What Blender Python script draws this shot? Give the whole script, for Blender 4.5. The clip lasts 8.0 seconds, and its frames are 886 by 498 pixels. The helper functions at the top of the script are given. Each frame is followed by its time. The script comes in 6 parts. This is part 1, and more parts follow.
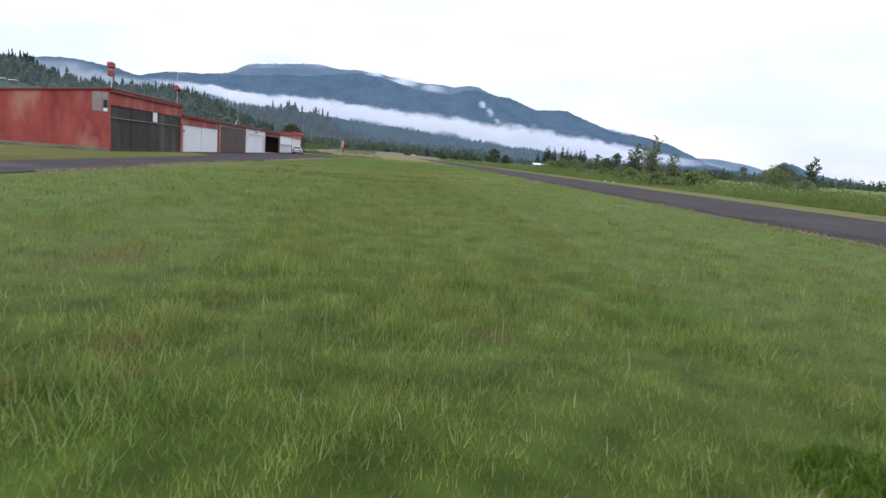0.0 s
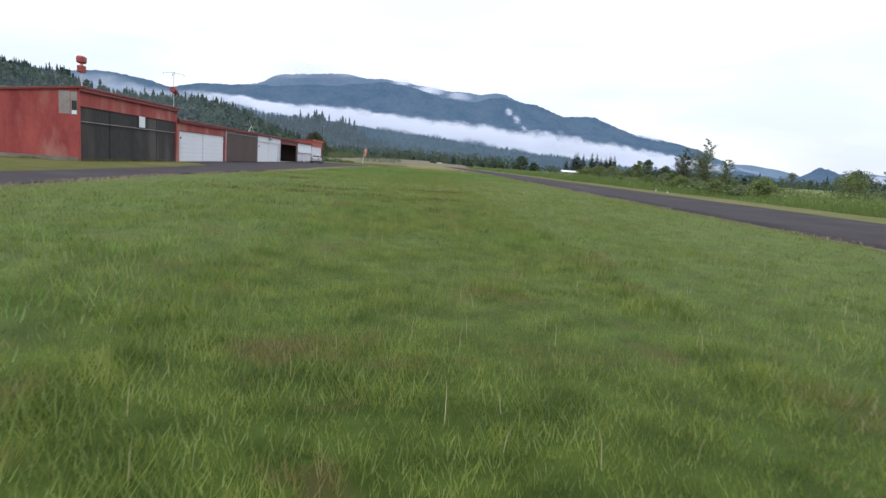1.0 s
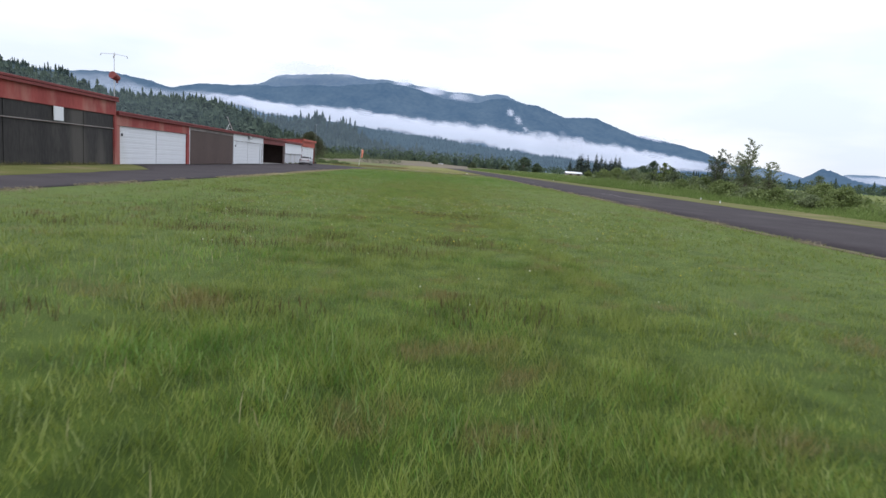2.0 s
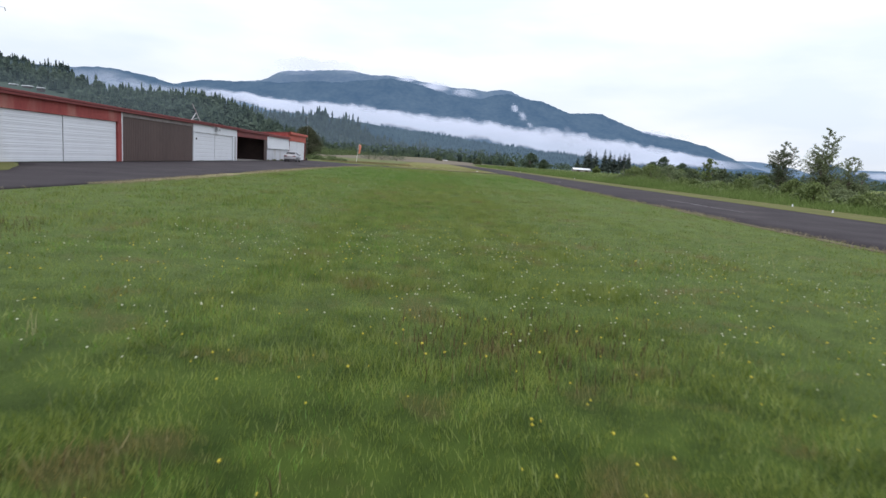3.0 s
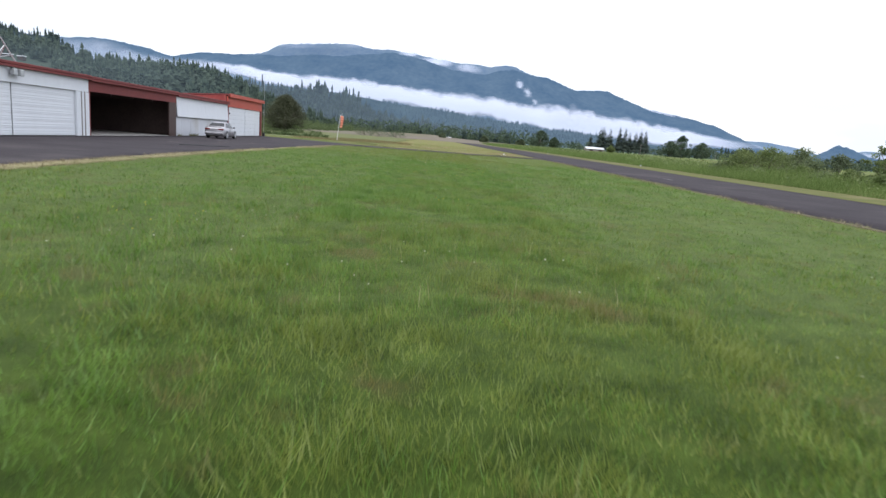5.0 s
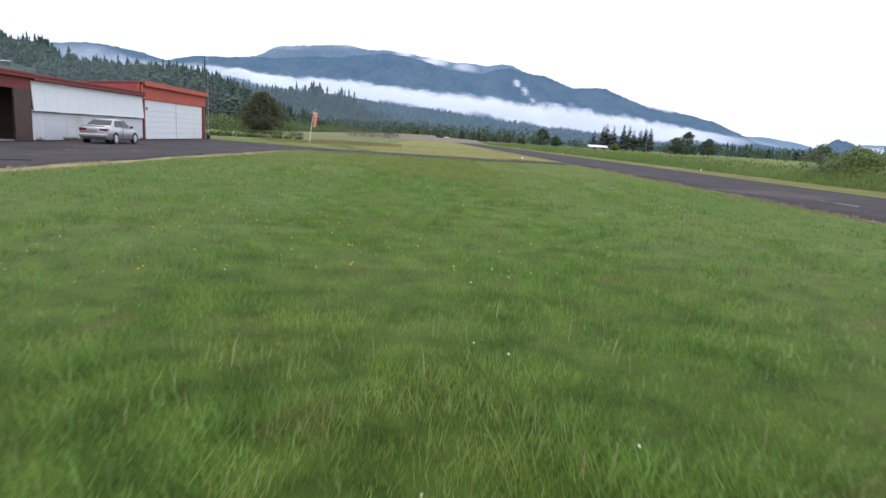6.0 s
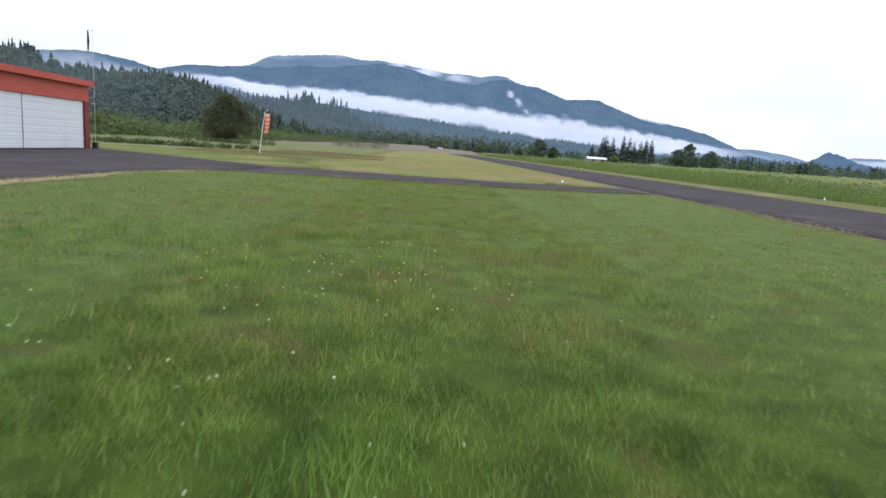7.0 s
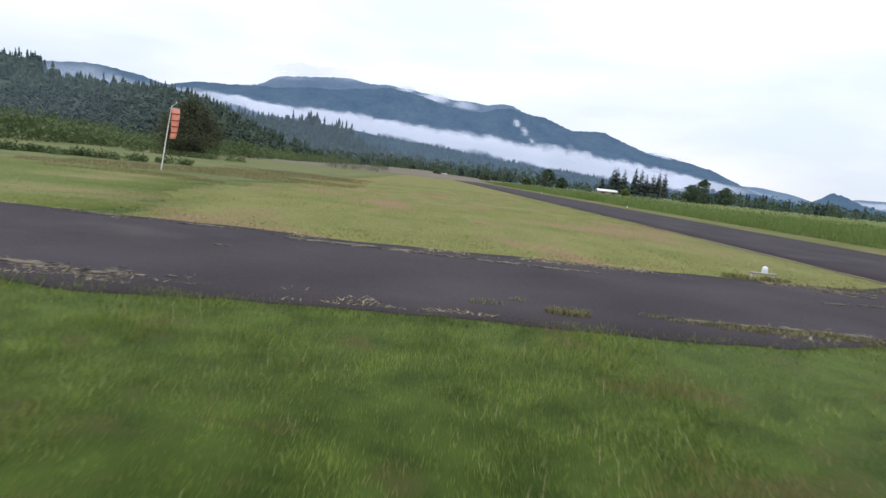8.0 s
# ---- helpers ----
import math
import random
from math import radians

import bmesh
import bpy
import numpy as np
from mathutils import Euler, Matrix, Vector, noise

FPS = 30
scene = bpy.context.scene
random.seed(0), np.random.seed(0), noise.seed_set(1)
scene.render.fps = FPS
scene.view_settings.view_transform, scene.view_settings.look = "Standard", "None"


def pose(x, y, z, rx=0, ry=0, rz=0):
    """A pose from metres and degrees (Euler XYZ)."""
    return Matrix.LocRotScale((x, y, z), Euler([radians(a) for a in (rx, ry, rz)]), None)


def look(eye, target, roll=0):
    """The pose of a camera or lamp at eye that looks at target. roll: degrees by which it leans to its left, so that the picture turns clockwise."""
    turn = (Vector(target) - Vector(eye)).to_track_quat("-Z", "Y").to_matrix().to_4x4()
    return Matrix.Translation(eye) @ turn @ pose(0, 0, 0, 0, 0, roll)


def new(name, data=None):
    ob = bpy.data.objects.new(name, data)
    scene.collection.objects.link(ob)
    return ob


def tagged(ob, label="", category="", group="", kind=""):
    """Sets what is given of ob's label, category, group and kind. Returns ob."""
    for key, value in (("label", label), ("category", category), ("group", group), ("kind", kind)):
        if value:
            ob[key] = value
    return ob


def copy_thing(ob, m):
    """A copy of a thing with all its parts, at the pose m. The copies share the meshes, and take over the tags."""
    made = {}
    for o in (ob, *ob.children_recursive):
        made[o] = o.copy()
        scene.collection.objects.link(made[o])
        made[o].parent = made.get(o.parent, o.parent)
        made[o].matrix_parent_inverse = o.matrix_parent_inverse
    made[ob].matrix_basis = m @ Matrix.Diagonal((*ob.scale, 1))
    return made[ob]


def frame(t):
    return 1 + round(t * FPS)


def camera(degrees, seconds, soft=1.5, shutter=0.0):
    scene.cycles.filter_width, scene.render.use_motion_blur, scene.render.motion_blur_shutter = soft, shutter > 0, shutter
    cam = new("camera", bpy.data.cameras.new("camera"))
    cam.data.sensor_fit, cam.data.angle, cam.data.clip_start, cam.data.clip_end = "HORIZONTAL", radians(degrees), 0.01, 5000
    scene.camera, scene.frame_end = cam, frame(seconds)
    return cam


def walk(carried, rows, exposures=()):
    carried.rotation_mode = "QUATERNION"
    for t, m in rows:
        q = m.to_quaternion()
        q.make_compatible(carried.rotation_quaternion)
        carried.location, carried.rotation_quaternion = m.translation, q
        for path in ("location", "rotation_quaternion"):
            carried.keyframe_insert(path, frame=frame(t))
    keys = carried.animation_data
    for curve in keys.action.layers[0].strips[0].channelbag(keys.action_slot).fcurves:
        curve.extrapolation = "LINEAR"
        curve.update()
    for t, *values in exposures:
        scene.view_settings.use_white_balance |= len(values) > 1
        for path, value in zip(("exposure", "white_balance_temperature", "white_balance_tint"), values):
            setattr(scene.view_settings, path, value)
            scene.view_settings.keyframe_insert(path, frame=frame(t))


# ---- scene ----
cam = camera(72.4, 8.0, soft=1.5, shutter=0.06)
PATH = [
    (0, (-1.220, -18.739, 1.493), (-0.269, -8.895, 0.013), 4.32),
    (0.5, (-0.976, -14.611, 1.488), (-0.213, -4.743, 0.058), 4.20),
    (1, (-0.808, -9.807, 1.527), (-0.298, 0.083, 0.140), 3.89),
    (1.5, (-0.766, -4.305, 1.650), (-0.278, 5.590, 0.285), 4.04),
    (1.7, (-0.751, -1.817, 1.732), (-0.244, 8.076, 0.363), 3.95),
    (2.8, (-0.609, 13.707, 1.723), (-0.185, 23.597, 0.311), 3.92),
    (3, (-0.712, 16.914, 1.729), (-0.277, 26.801, 0.291), 3.85),
    (3.5, (-0.796, 24.829, 1.863), (-0.368, 34.706, 0.356), 4.51),
    (4, (-0.769, 33.094, 1.703), (-0.327, 42.955, 0.100), 5.00),
    (4.5, (-0.767, 41.853, 1.755), (-0.324, 51.681, -0.039), 4.97),
    (5.8, (-0.419, 66.789, 1.737), (0.024, 76.614, -0.072), 3.50),
    (6, (-0.139, 70.926, 1.688), (0.307, 80.753, -0.112), 3.51),
    (6.5, (0.145, 81.544, 1.628), (0.669, 91.373, -0.136), 4.00),
    (7, (0.432, 92.260, 1.720), (0.988, 102.112, 0.095), 3.86),
    (7.3, (0.609, 99.001, 1.710), (1.162, 108.876, 0.234), 4.50),
    (7.5, (0.821, 103.823, 1.664), (1.355, 113.713, 0.287), 4.92),
    (8, (1.375, 115.528, 1.656), (1.885, 125.441, 0.441), 6.06),
]
EXPOSURES = [(0, -0.07), (1.5, -0.08), (3, -0.17), (4.5, 0.06), (6, 0.15), (7, 0.05), (7.5, 0.0), (8, -0.17)]
walk(cam, [(t, look(eye, target, roll)) for t, eye, target, roll in PATH], EXPOSURES)

# ---- world, sun ----
SUN_EL, SUN_AZ = radians(58), radians(200)
world = bpy.data.worlds.new("overcast_sky")
scene.world = world
world.use_nodes = True
wn, wl = world.node_tree.nodes, world.node_tree.links
wn.clear()
w_out = wn.new("ShaderNodeOutputWorld")
w_bg = wn.new("ShaderNodeBackground")
w_sky = wn.new("ShaderNodeTexSky")
w_sky.sky_type, w_sky.sun_disc = "NISHITA", False
w_sky.sun_elevation, w_sky.sun_rotation = SUN_EL, SUN_AZ
w_gain = wn.new("ShaderNodeVectorMath")
w_gain.operation = "SCALE"
w_gain.inputs["Scale"].default_value = 0.12
w_tc = wn.new("ShaderNodeTexCoord")
w_map = wn.new("ShaderNodeMapping")
w_map.inputs["Scale"].default_value = (1.2, 1.2, 5.0)
w_noise = wn.new("ShaderNodeTexNoise")
w_noise.inputs["Scale"].default_value = 2.2
w_noise.inputs["Detail"].default_value = 6
w_ramp = wn.new("ShaderNodeValToRGB")
w_ramp.color_ramp.elements[0].position, w_ramp.color_ramp.elements[0].color = 0.38, (0.76, 0.83, 0.96, 1)
w_ramp.color_ramp.elements[1].position, w_ramp.color_ramp.elements[1].color = 0.66, (0.99, 1.0, 1.05, 1)
w_mix = wn.new("ShaderNodeMixRGB")
w_mix.inputs["Fac"].default_value = 0.88
wl.new(w_tc.outputs["Generated"], w_map.inputs["Vector"])
wl.new(w_map.outputs["Vector"], w_noise.inputs["Vector"])
wl.new(w_noise.outputs["Fac"], w_ramp.inputs["Fac"])
wl.new(w_sky.outputs["Color"], w_gain.inputs[0])
wl.new(w_gain.outputs["Vector"], w_mix.inputs["Color1"])
wl.new(w_ramp.outputs["Color"], w_mix.inputs["Color2"])
# an overcast sky is brighter overhead than at the horizon
w_sep = wn.new("ShaderNodeSeparateXYZ")
w_up = wn.new("ShaderNodeMapRange")
w_up.inputs["From Min"].default_value, w_up.inputs["From Max"].default_value = 0.0, 1.0
w_up.inputs["To Min"].default_value, w_up.inputs["To Max"].default_value = 1.14, 2.5
wl.new(w_tc.outputs["Generated"], w_sep.inputs[0])
wl.new(w_sep.outputs["Z"], w_up.inputs["Value"])
wl.new(w_mix.outputs["Color"], w_bg.inputs["Color"])
wl.new(w_up.outputs[0], w_bg.inputs["Strength"])
wl.new(w_bg.outputs["Background"], w_out.inputs["Surface"])

sun = new("sun", bpy.data.lights.new("sun", "SUN"))
sun.data.energy, sun.data.angle, sun.data.color = 0.7, radians(25), (1.0, 0.97, 0.92)
sun.matrix_world = look((0, 0, 100), (math.sin(SUN_AZ) * -100, math.cos(SUN_AZ) * -100, 100 - 100 * math.tan(SUN_EL)))


# ---- helpers for building ----
def part(name, bm, material, parent=None, label=""):
    me = bpy.data.meshes.new(name)
    bm.to_mesh(me)
    bm.free()
    if material:
        me.materials.append(material)
    ob = new(name, me)
    if parent:
        ob.parent = parent
    if label:
        tagged(ob, label)
    return ob


def arrays(name, verts, faces, material, parent=None, smooth=False, uv=None):
    """A mesh from numpy arrays; faces all with the same number of corners."""
    me = bpy.data.meshes.new(name)
    n, k = faces.shape
    me.vertices.add(len(verts))
    me.vertices.foreach_set("co", np.ascontiguousarray(verts, dtype=np.float32).ravel())
    me.loops.add(n * k)
    me.loops.foreach_set("vertex_index", np.ascontiguousarray(faces, dtype=np.int32).ravel())
    me.polygons.add(n)
    me.polygons.foreach_set("loop_start", np.arange(0, n * k, k, dtype=np.int32))
    me.polygons.foreach_set("loop_total", np.full(n, k, dtype=np.int32))
    if smooth:
        me.polygons.foreach_set("use_smooth", np.ones(n, dtype=bool))
    if uv is not None:
        layer = me.uv_layers.new(name="UVMap")
        layer.data.foreach_set("uv", np.ascontiguousarray(uv[faces.ravel()], dtype=np.float32).ravel())
    me.update(calc_edges=True)
    me.materials.append(material)
    ob = new(name, me)
    if parent:
        ob.parent = parent
    return ob


def box(bm, x0, x1, y0, y1, z0, z1, bevel=0.0):
    r = bmesh.ops.create_cube(bm, size=1, matrix=Matrix.Translation(((x0 + x1) / 2, (y0 + y1) / 2, (z0 + z1) / 2)) @ Matrix.Diagonal((x1 - x0, y1 - y0, z1 - z0, 1)))
    if bevel:
        edges = list({e for v in r["verts"] for e in v.link_edges})
        bmesh.ops.bevel(bm, geom=edges, offset=bevel, segments=1, affect="EDGES")
    return bm


def block(x0, x1, y0, y1, z0, z1, bevel=0.0):
    return box(bmesh.new(), x0, x1, y0, y1, z0, z1, bevel)


def tube(bm, a, b, r0, r1, seg=8):
    a, b = Vector(a), Vector(b)
    d = b - a
    m = Matrix.Translation((a + b) / 2) @ d.to_track_quat("Z", "Y").to_matrix().to_4x4()
    bmesh.ops.create_cone(bm, cap_ends=True, segments=seg, radius1=r0, radius2=r1, depth=d.length, matrix=m)
    return bm


def vnoise(x, y, scale, seed=0):
    """Smooth value noise in 0..1 for numpy arrays."""
    x, y = np.asarray(x, float) / scale, np.asarray(y, float) / scale
    xi, yi = np.floor(x).astype(np.int64), np.floor(y).astype(np.int64)
    fx, fy = x - xi, y - yi
    fx, fy = fx * fx * (3 - 2 * fx), fy * fy * (3 - 2 * fy)

    def h(i, j):
        v = (i * 374761393 + j * 668265263 + seed * 974711) & 0x7FFFFFFF
        v = ((v ^ (v >> 13)) * 1274126177) & 0x7FFFFFFF
        return ((v ^ (v >> 16)) & 0xFFFF) / 65535.0

    a = h(xi, yi) * (1 - fx) + h(xi + 1, yi) * fx
    b = h(xi, yi + 1) * (1 - fx) + h(xi + 1, yi + 1) * fx
    return a * (1 - fy) + b * fy


def fbm(x, y, scale, seed=0, octaves=4):
    s, amp, tot = 0, 1.0, 0
    for k in range(octaves):
        s = s + amp * vnoise(x, y, scale / 2 ** k, seed + k)
        tot += amp
        amp *= 0.5
    return s / tot


# ---- materials ----
def mat(name, c0, c1, scale=1.0, fine=20.0, rough=0.8, bump=0.3, metal=0.0, stretch=(1, 1, 1), island=0.0, spec=0.3, c2=None, patch=0.2, obj_random=0.0, trans=0.0, glow=None, wbig=0.5, sharp=(0.33, 0.67)):
    """Two-scale noise between two colours, a third in patches, fine relief."""
    m = bpy.data.materials.new(name)
    m.use_nodes = True
    nt = m.node_tree
    n, l = nt.nodes, nt.links
    bsdf = n["Principled BSDF"]
    geo = n.new("ShaderNodeNewGeometry")
    mp = n.new("ShaderNodeMapping")
    mp.inputs["Scale"].default_value = stretch
    l.new(geo.outputs["Position"], mp.inputs["Vector"])
    big = n.new("ShaderNodeTexNoise")
    big.inputs["Scale"].default_value, big.inputs["Detail"].default_value = scale, 4
    small = n.new("ShaderNodeTexNoise")
    small.inputs["Scale"].default_value, small.inputs["Detail"].default_value = fine, 5
    for t in (big, small):
        l.new(mp.outputs["Vector"], t.inputs["Vector"])
    add = n.new("ShaderNodeMath")
    add.operation = "MULTIPLY_ADD"
    add.inputs[1].default_value = 1 - wbig
    l.new(small.outputs["Fac"], add.inputs[0])
    half = n.new("ShaderNodeMath")
    half.operation = "MULTIPLY"
    half.inputs[1].default_value = wbig
    l.new(big.outputs["Fac"], half.inputs[0])
    l.new(half.outputs[0], add.inputs[2])
    fac = add.outputs[0]
    if island or obj_random:
        isl = n.new("ShaderNodeMath")
        isl.operation = "MULTIPLY_ADD"
        isl.inputs[1].default_value = island or obj_random
        if island:
            l.new(geo.outputs["Random Per Island"], isl.inputs[0])
        else:
            info = n.new("ShaderNodeObjectInfo")
            l.new(info.outputs["Random"], isl.inputs[0])
        sub = n.new("ShaderNodeMath")
        sub.operation = "SUBTRACT"
        sub.inputs[1].default_value = (island or obj_random) / 2
        l.new(fac, sub.inputs[0])
        l.new(sub.outputs[0], isl.inputs[2])
        fac = isl.outputs[0]
    ramp = n.new("ShaderNodeValToRGB")
    ramp.color_ramp.elements[0].position, ramp.color_ramp.elements[0].color = sharp[0], (*c0, 1)
    ramp.color_ramp.elements[1].position, ramp.color_ramp.elements[1].color = sharp[1], (*c1, 1)
    l.new(fac, ramp.inputs["Fac"])
    col = ramp.outputs["Color"]
    if c2:
        pn = n.new("ShaderNodeTexNoise")
        pn.inputs["Scale"].default_value, pn.inputs["Detail"].default_value = scale * 0.6, 6
        off = n.new("ShaderNodeVectorMath")
        off.operation = "ADD"
        off.inputs[1].default_value = (31.7, 12.3, 7.1)
        l.new(mp.outputs["Vector"], off.inputs[0])
        l.new(off.outputs["Vector"], pn.inputs["Vector"])
        pr = n.new("ShaderNodeValToRGB")
        pr.color_ramp.elements[0].position, pr.color_ramp.elements[1].position = 0.62 - patch * 0.5, 0.72 - patch * 0.3
        l.new(pn.outputs["Fac"], pr.inputs["Fac"])
        mx = n.new("ShaderNodeMixRGB")
        l.new(pr.outputs["Color"], mx.inputs["Fac"])
        l.new(col, mx.inputs["Color1"])
        mx.inputs["Color2"].default_value = (*c2, 1)
        col = mx.outputs["Color"]
    l.new(col, bsdf.inputs["Base Color"])
    bsdf.inputs["Roughness"].default_value, bsdf.inputs["Metallic"].default_value = rough, metal
    bsdf.inputs["Specular IOR Level"].default_value = spec
    if bump:
        b = n.new("ShaderNodeBump")
        b.inputs["Strength"].default_value, b.inputs["Distance"].default_value = bump, 0.02
        l.new(small.outputs["Fac"], b.inputs["Height"])
        l.new(b.outputs["Normal"], bsdf.inputs["Normal"])
    if trans:
        tr = n.new("ShaderNodeBsdfTranslucent")
        l.new(col, tr.inputs["Color"])
        ms = n.new("ShaderNodeMixShader")
        ms.inputs["Fac"].default_value = trans
        l.new(bsdf.outputs[0], ms.inputs[1])
        l.new(tr.outputs[0], ms.inputs[2])
        l.new(ms.outputs[0], n["Material Output"].inputs["Surface"])
    if glow:
        bsdf.inputs["Emission Color"].default_value = (*glow[:3], 1)
        bsdf.inputs["Emission Strength"].default_value = glow[3]
    return m


def plain(name, c, rough=0.6, metal=0.0, spec=0.4):
    return mat(name, tuple(v * 0.92 for v in c), tuple(min(1, v * 1.06) for v in c), 1.5, 30, rough, 0.08, metal, spec=spec)


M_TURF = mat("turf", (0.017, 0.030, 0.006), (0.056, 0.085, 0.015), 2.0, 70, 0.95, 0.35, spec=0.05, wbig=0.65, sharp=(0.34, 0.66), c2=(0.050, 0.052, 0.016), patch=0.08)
# dew on the short fuzz of the turf
turf_bsdf = M_TURF.node_tree.nodes["Principled BSDF"]
turf_bsdf.inputs["Sheen Weight"].default_value, turf_bsdf.inputs["Sheen Roughness"].default_value = 0.37, 0.25
turf_bsdf.inputs["Sheen Tint"].default_value = (0.80, 0.95, 0.42, 1)
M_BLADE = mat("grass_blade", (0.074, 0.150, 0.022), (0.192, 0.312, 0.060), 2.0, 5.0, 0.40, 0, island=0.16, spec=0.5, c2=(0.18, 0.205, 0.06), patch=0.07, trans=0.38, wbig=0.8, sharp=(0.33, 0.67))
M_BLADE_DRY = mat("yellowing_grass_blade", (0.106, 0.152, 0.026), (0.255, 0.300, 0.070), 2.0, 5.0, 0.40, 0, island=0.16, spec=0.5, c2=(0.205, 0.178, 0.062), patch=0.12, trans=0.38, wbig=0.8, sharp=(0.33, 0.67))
M_MOWN = mat("dry_mown_grass", (0.098, 0.118, 0.029), (0.196, 0.184, 0.063), 0.6, 12, 0.95, 0.9, spec=0.1, c2=(0.195, 0.138, 0.070), patch=0.22, stretch=(1, 0.45, 1))
M_MEADOW = mat("rank_meadow", (0.070, 0.098, 0.032), (0.150, 0.152, 0.062), 0.25, 3, 0.95, 0.9, spec=0.1, c2=(0.165, 0.135, 0.068), patch=0.16, sharp=(0.38, 0.62))
M_LAWN = mat("short_lawn", (0.078, 0.108, 0.026), (0.142, 0.158, 0.046), 0.3, 8, 0.95, 0.9, spec=0.1, c2=(0.18, 0.165, 0.07), patch=0.16)
M_VERGE = mat("verge_grass", (0.078, 0.088, 0.026), (0.138, 0.132, 0.047), 0.4, 8, 0.95, 0.9, spec=0.1, c2=(0.165, 0.140, 0.070), patch=0.12)
M_TALL = mat("tall_grass", (0.098, 0.150, 0.040), (0.185, 0.245, 0.080), 0.10, 1.2, 0.8, 0, island=0.28, spec=0.1, trans=0.35)
M_STALK = mat("seed_stalk", (0.30, 0.27, 0.13), (0.42, 0.38, 0.22), 0.5, 3, 0.8, 0, island=0.5, spec=0.1, trans=0.2)
M_REDGRASS = mat("sorrel", (0.066, 0.051, 0.026), (0.132, 0.098, 0.049), 0.5, 3, 0.8, 0, island=0.5, spec=0.1, trans=0.3)
M_LONGBROWN = mat("brown_seeding_grass", (0.14, 0.12, 0.055), (0.25, 0.195, 0.10), 0.5, 3, 0.8, 0, island=0.5, spec=0.1, trans=0.2)
M_ASPH = mat("asphalt", (0.036, 0.031, 0.034), (0.064, 0.056, 0.059), 0.35, 28, 0.95, 0.5, spec=0.06, c2=(0.070, 0.061, 0.062), patch=0.06, sharp=(0.34, 0.66))
M_STRAW = mat("straw_edge", (0.17, 0.155, 0.075), (0.30, 0.26, 0.15), 1.2, 14, 0.95, 0.8, spec=0.05, c2=(0.13, 0.15, 0.055), patch=0.2)
M_DIRT = mat("gravelly_dirt", (0.085, 0.075, 0.05), (0.18, 0.15, 0.10), 1.5, 25, 0.95, 0.8, spec=0.05, c2=(0.14, 0.15, 0.06), patch=0.2)
M_WEED = mat("taxiway_weed", (0.105, 0.118, 0.045), (0.25, 0.22, 0.11), 2.0, 5, 0.8, 0, island=0.6, spec=0.1, trans=0.3)
M_DRYDIRT = mat("pale_dry_litter", (0.12, 0.105, 0.085), (0.25, 0.215, 0.165), 6, 40, 0.95, 0.6, spec=0.05, c2=(0.075, 0.068, 0.066), patch=0.4)
M_THATCH = mat("dead_grass", (0.20, 0.165, 0.10), (0.34, 0.29, 0.19), 0.5, 5, 0.9, 0, island=0.6, spec=0.1)
M_CLOVER = mat("clover_head", (0.42, 0.42, 0.28), (0.60, 0.60, 0.46), 5, 60, 0.8, 0, island=0.3)
M_DANDY = mat("yellow_petals", (0.50, 0.40, 0.04), (0.68, 0.54, 0.07), 5, 60, 0.7, 0, island=0.3)
M_LEAF = mat("broad_leaf", (0.100, 0.138, 0.044), (0.198, 0.240, 0.090), 0.25, 2, 0.6, 0, island=0.28, spec=0.25, trans=0.42)
M_WOODEDGE = mat("woodland_leaf", (0.066, 0.098, 0.040), (0.132, 0.168, 0.070), 0.08, 0.6, 0.8, 0, island=0.2, spec=0.2, trans=0.25)
M_LEAF_PALE = mat("willow_leaf", (0.120, 0.156, 0.074), (0.215, 0.250, 0.128), 0.25, 2, 0.6, 0, island=0.28, spec=0.25, trans=0.42)
M_LEAF_DARK = mat("plum_leaf", (0.066, 0.09, 0.046), (0.122, 0.148, 0.078), 0.4, 3, 0.6, 0, island=0.35, spec=0.25, trans=0.3)
M_LEAF_OLIVE = mat("olive_leaf", (0.058, 0.066, 0.038), (0.096, 0.102, 0.058), 0.2, 2, 0.7, 0, island=0.25, spec=0.15, trans=0.25)
# conifer, belt and spruce colours are lifted and blued to carry distance haze
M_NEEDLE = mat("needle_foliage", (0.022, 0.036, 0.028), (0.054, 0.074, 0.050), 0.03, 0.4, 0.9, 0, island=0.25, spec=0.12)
M_NEEDLE_FAR = mat("hazed_needle_foliage", (0.019, 0.033, 0.030), (0.048, 0.068, 0.057), 0.012, 0.3, 0.9, 0, island=0.3, spec=0.1)
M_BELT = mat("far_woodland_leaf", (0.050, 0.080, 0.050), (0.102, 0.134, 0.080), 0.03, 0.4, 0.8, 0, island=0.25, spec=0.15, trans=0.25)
M_SPRUCE = mat("spruce_needle", (0.032, 0.046, 0.038), (0.066, 0.084, 0.064), 0.1, 0.6, 0.9, 0, island=0.3, spec=0.12)
M_BARK = mat("bark", (0.10, 0.08, 0.06), (0.20, 0.17, 0.14), 2, 25, 0.9, 0.6, stretch=(1, 1, 0.2))
M_HILL = mat("wooded_hillside", (0.025, 0.04, 0.034), (0.055, 0.072, 0.052), 0.01, 0.12, 0.95, 0.0, spec=0.05)


# distance haze is put into the hills: blued base colours plus bluish emission
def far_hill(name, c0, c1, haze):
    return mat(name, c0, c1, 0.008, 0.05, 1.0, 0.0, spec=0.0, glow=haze)


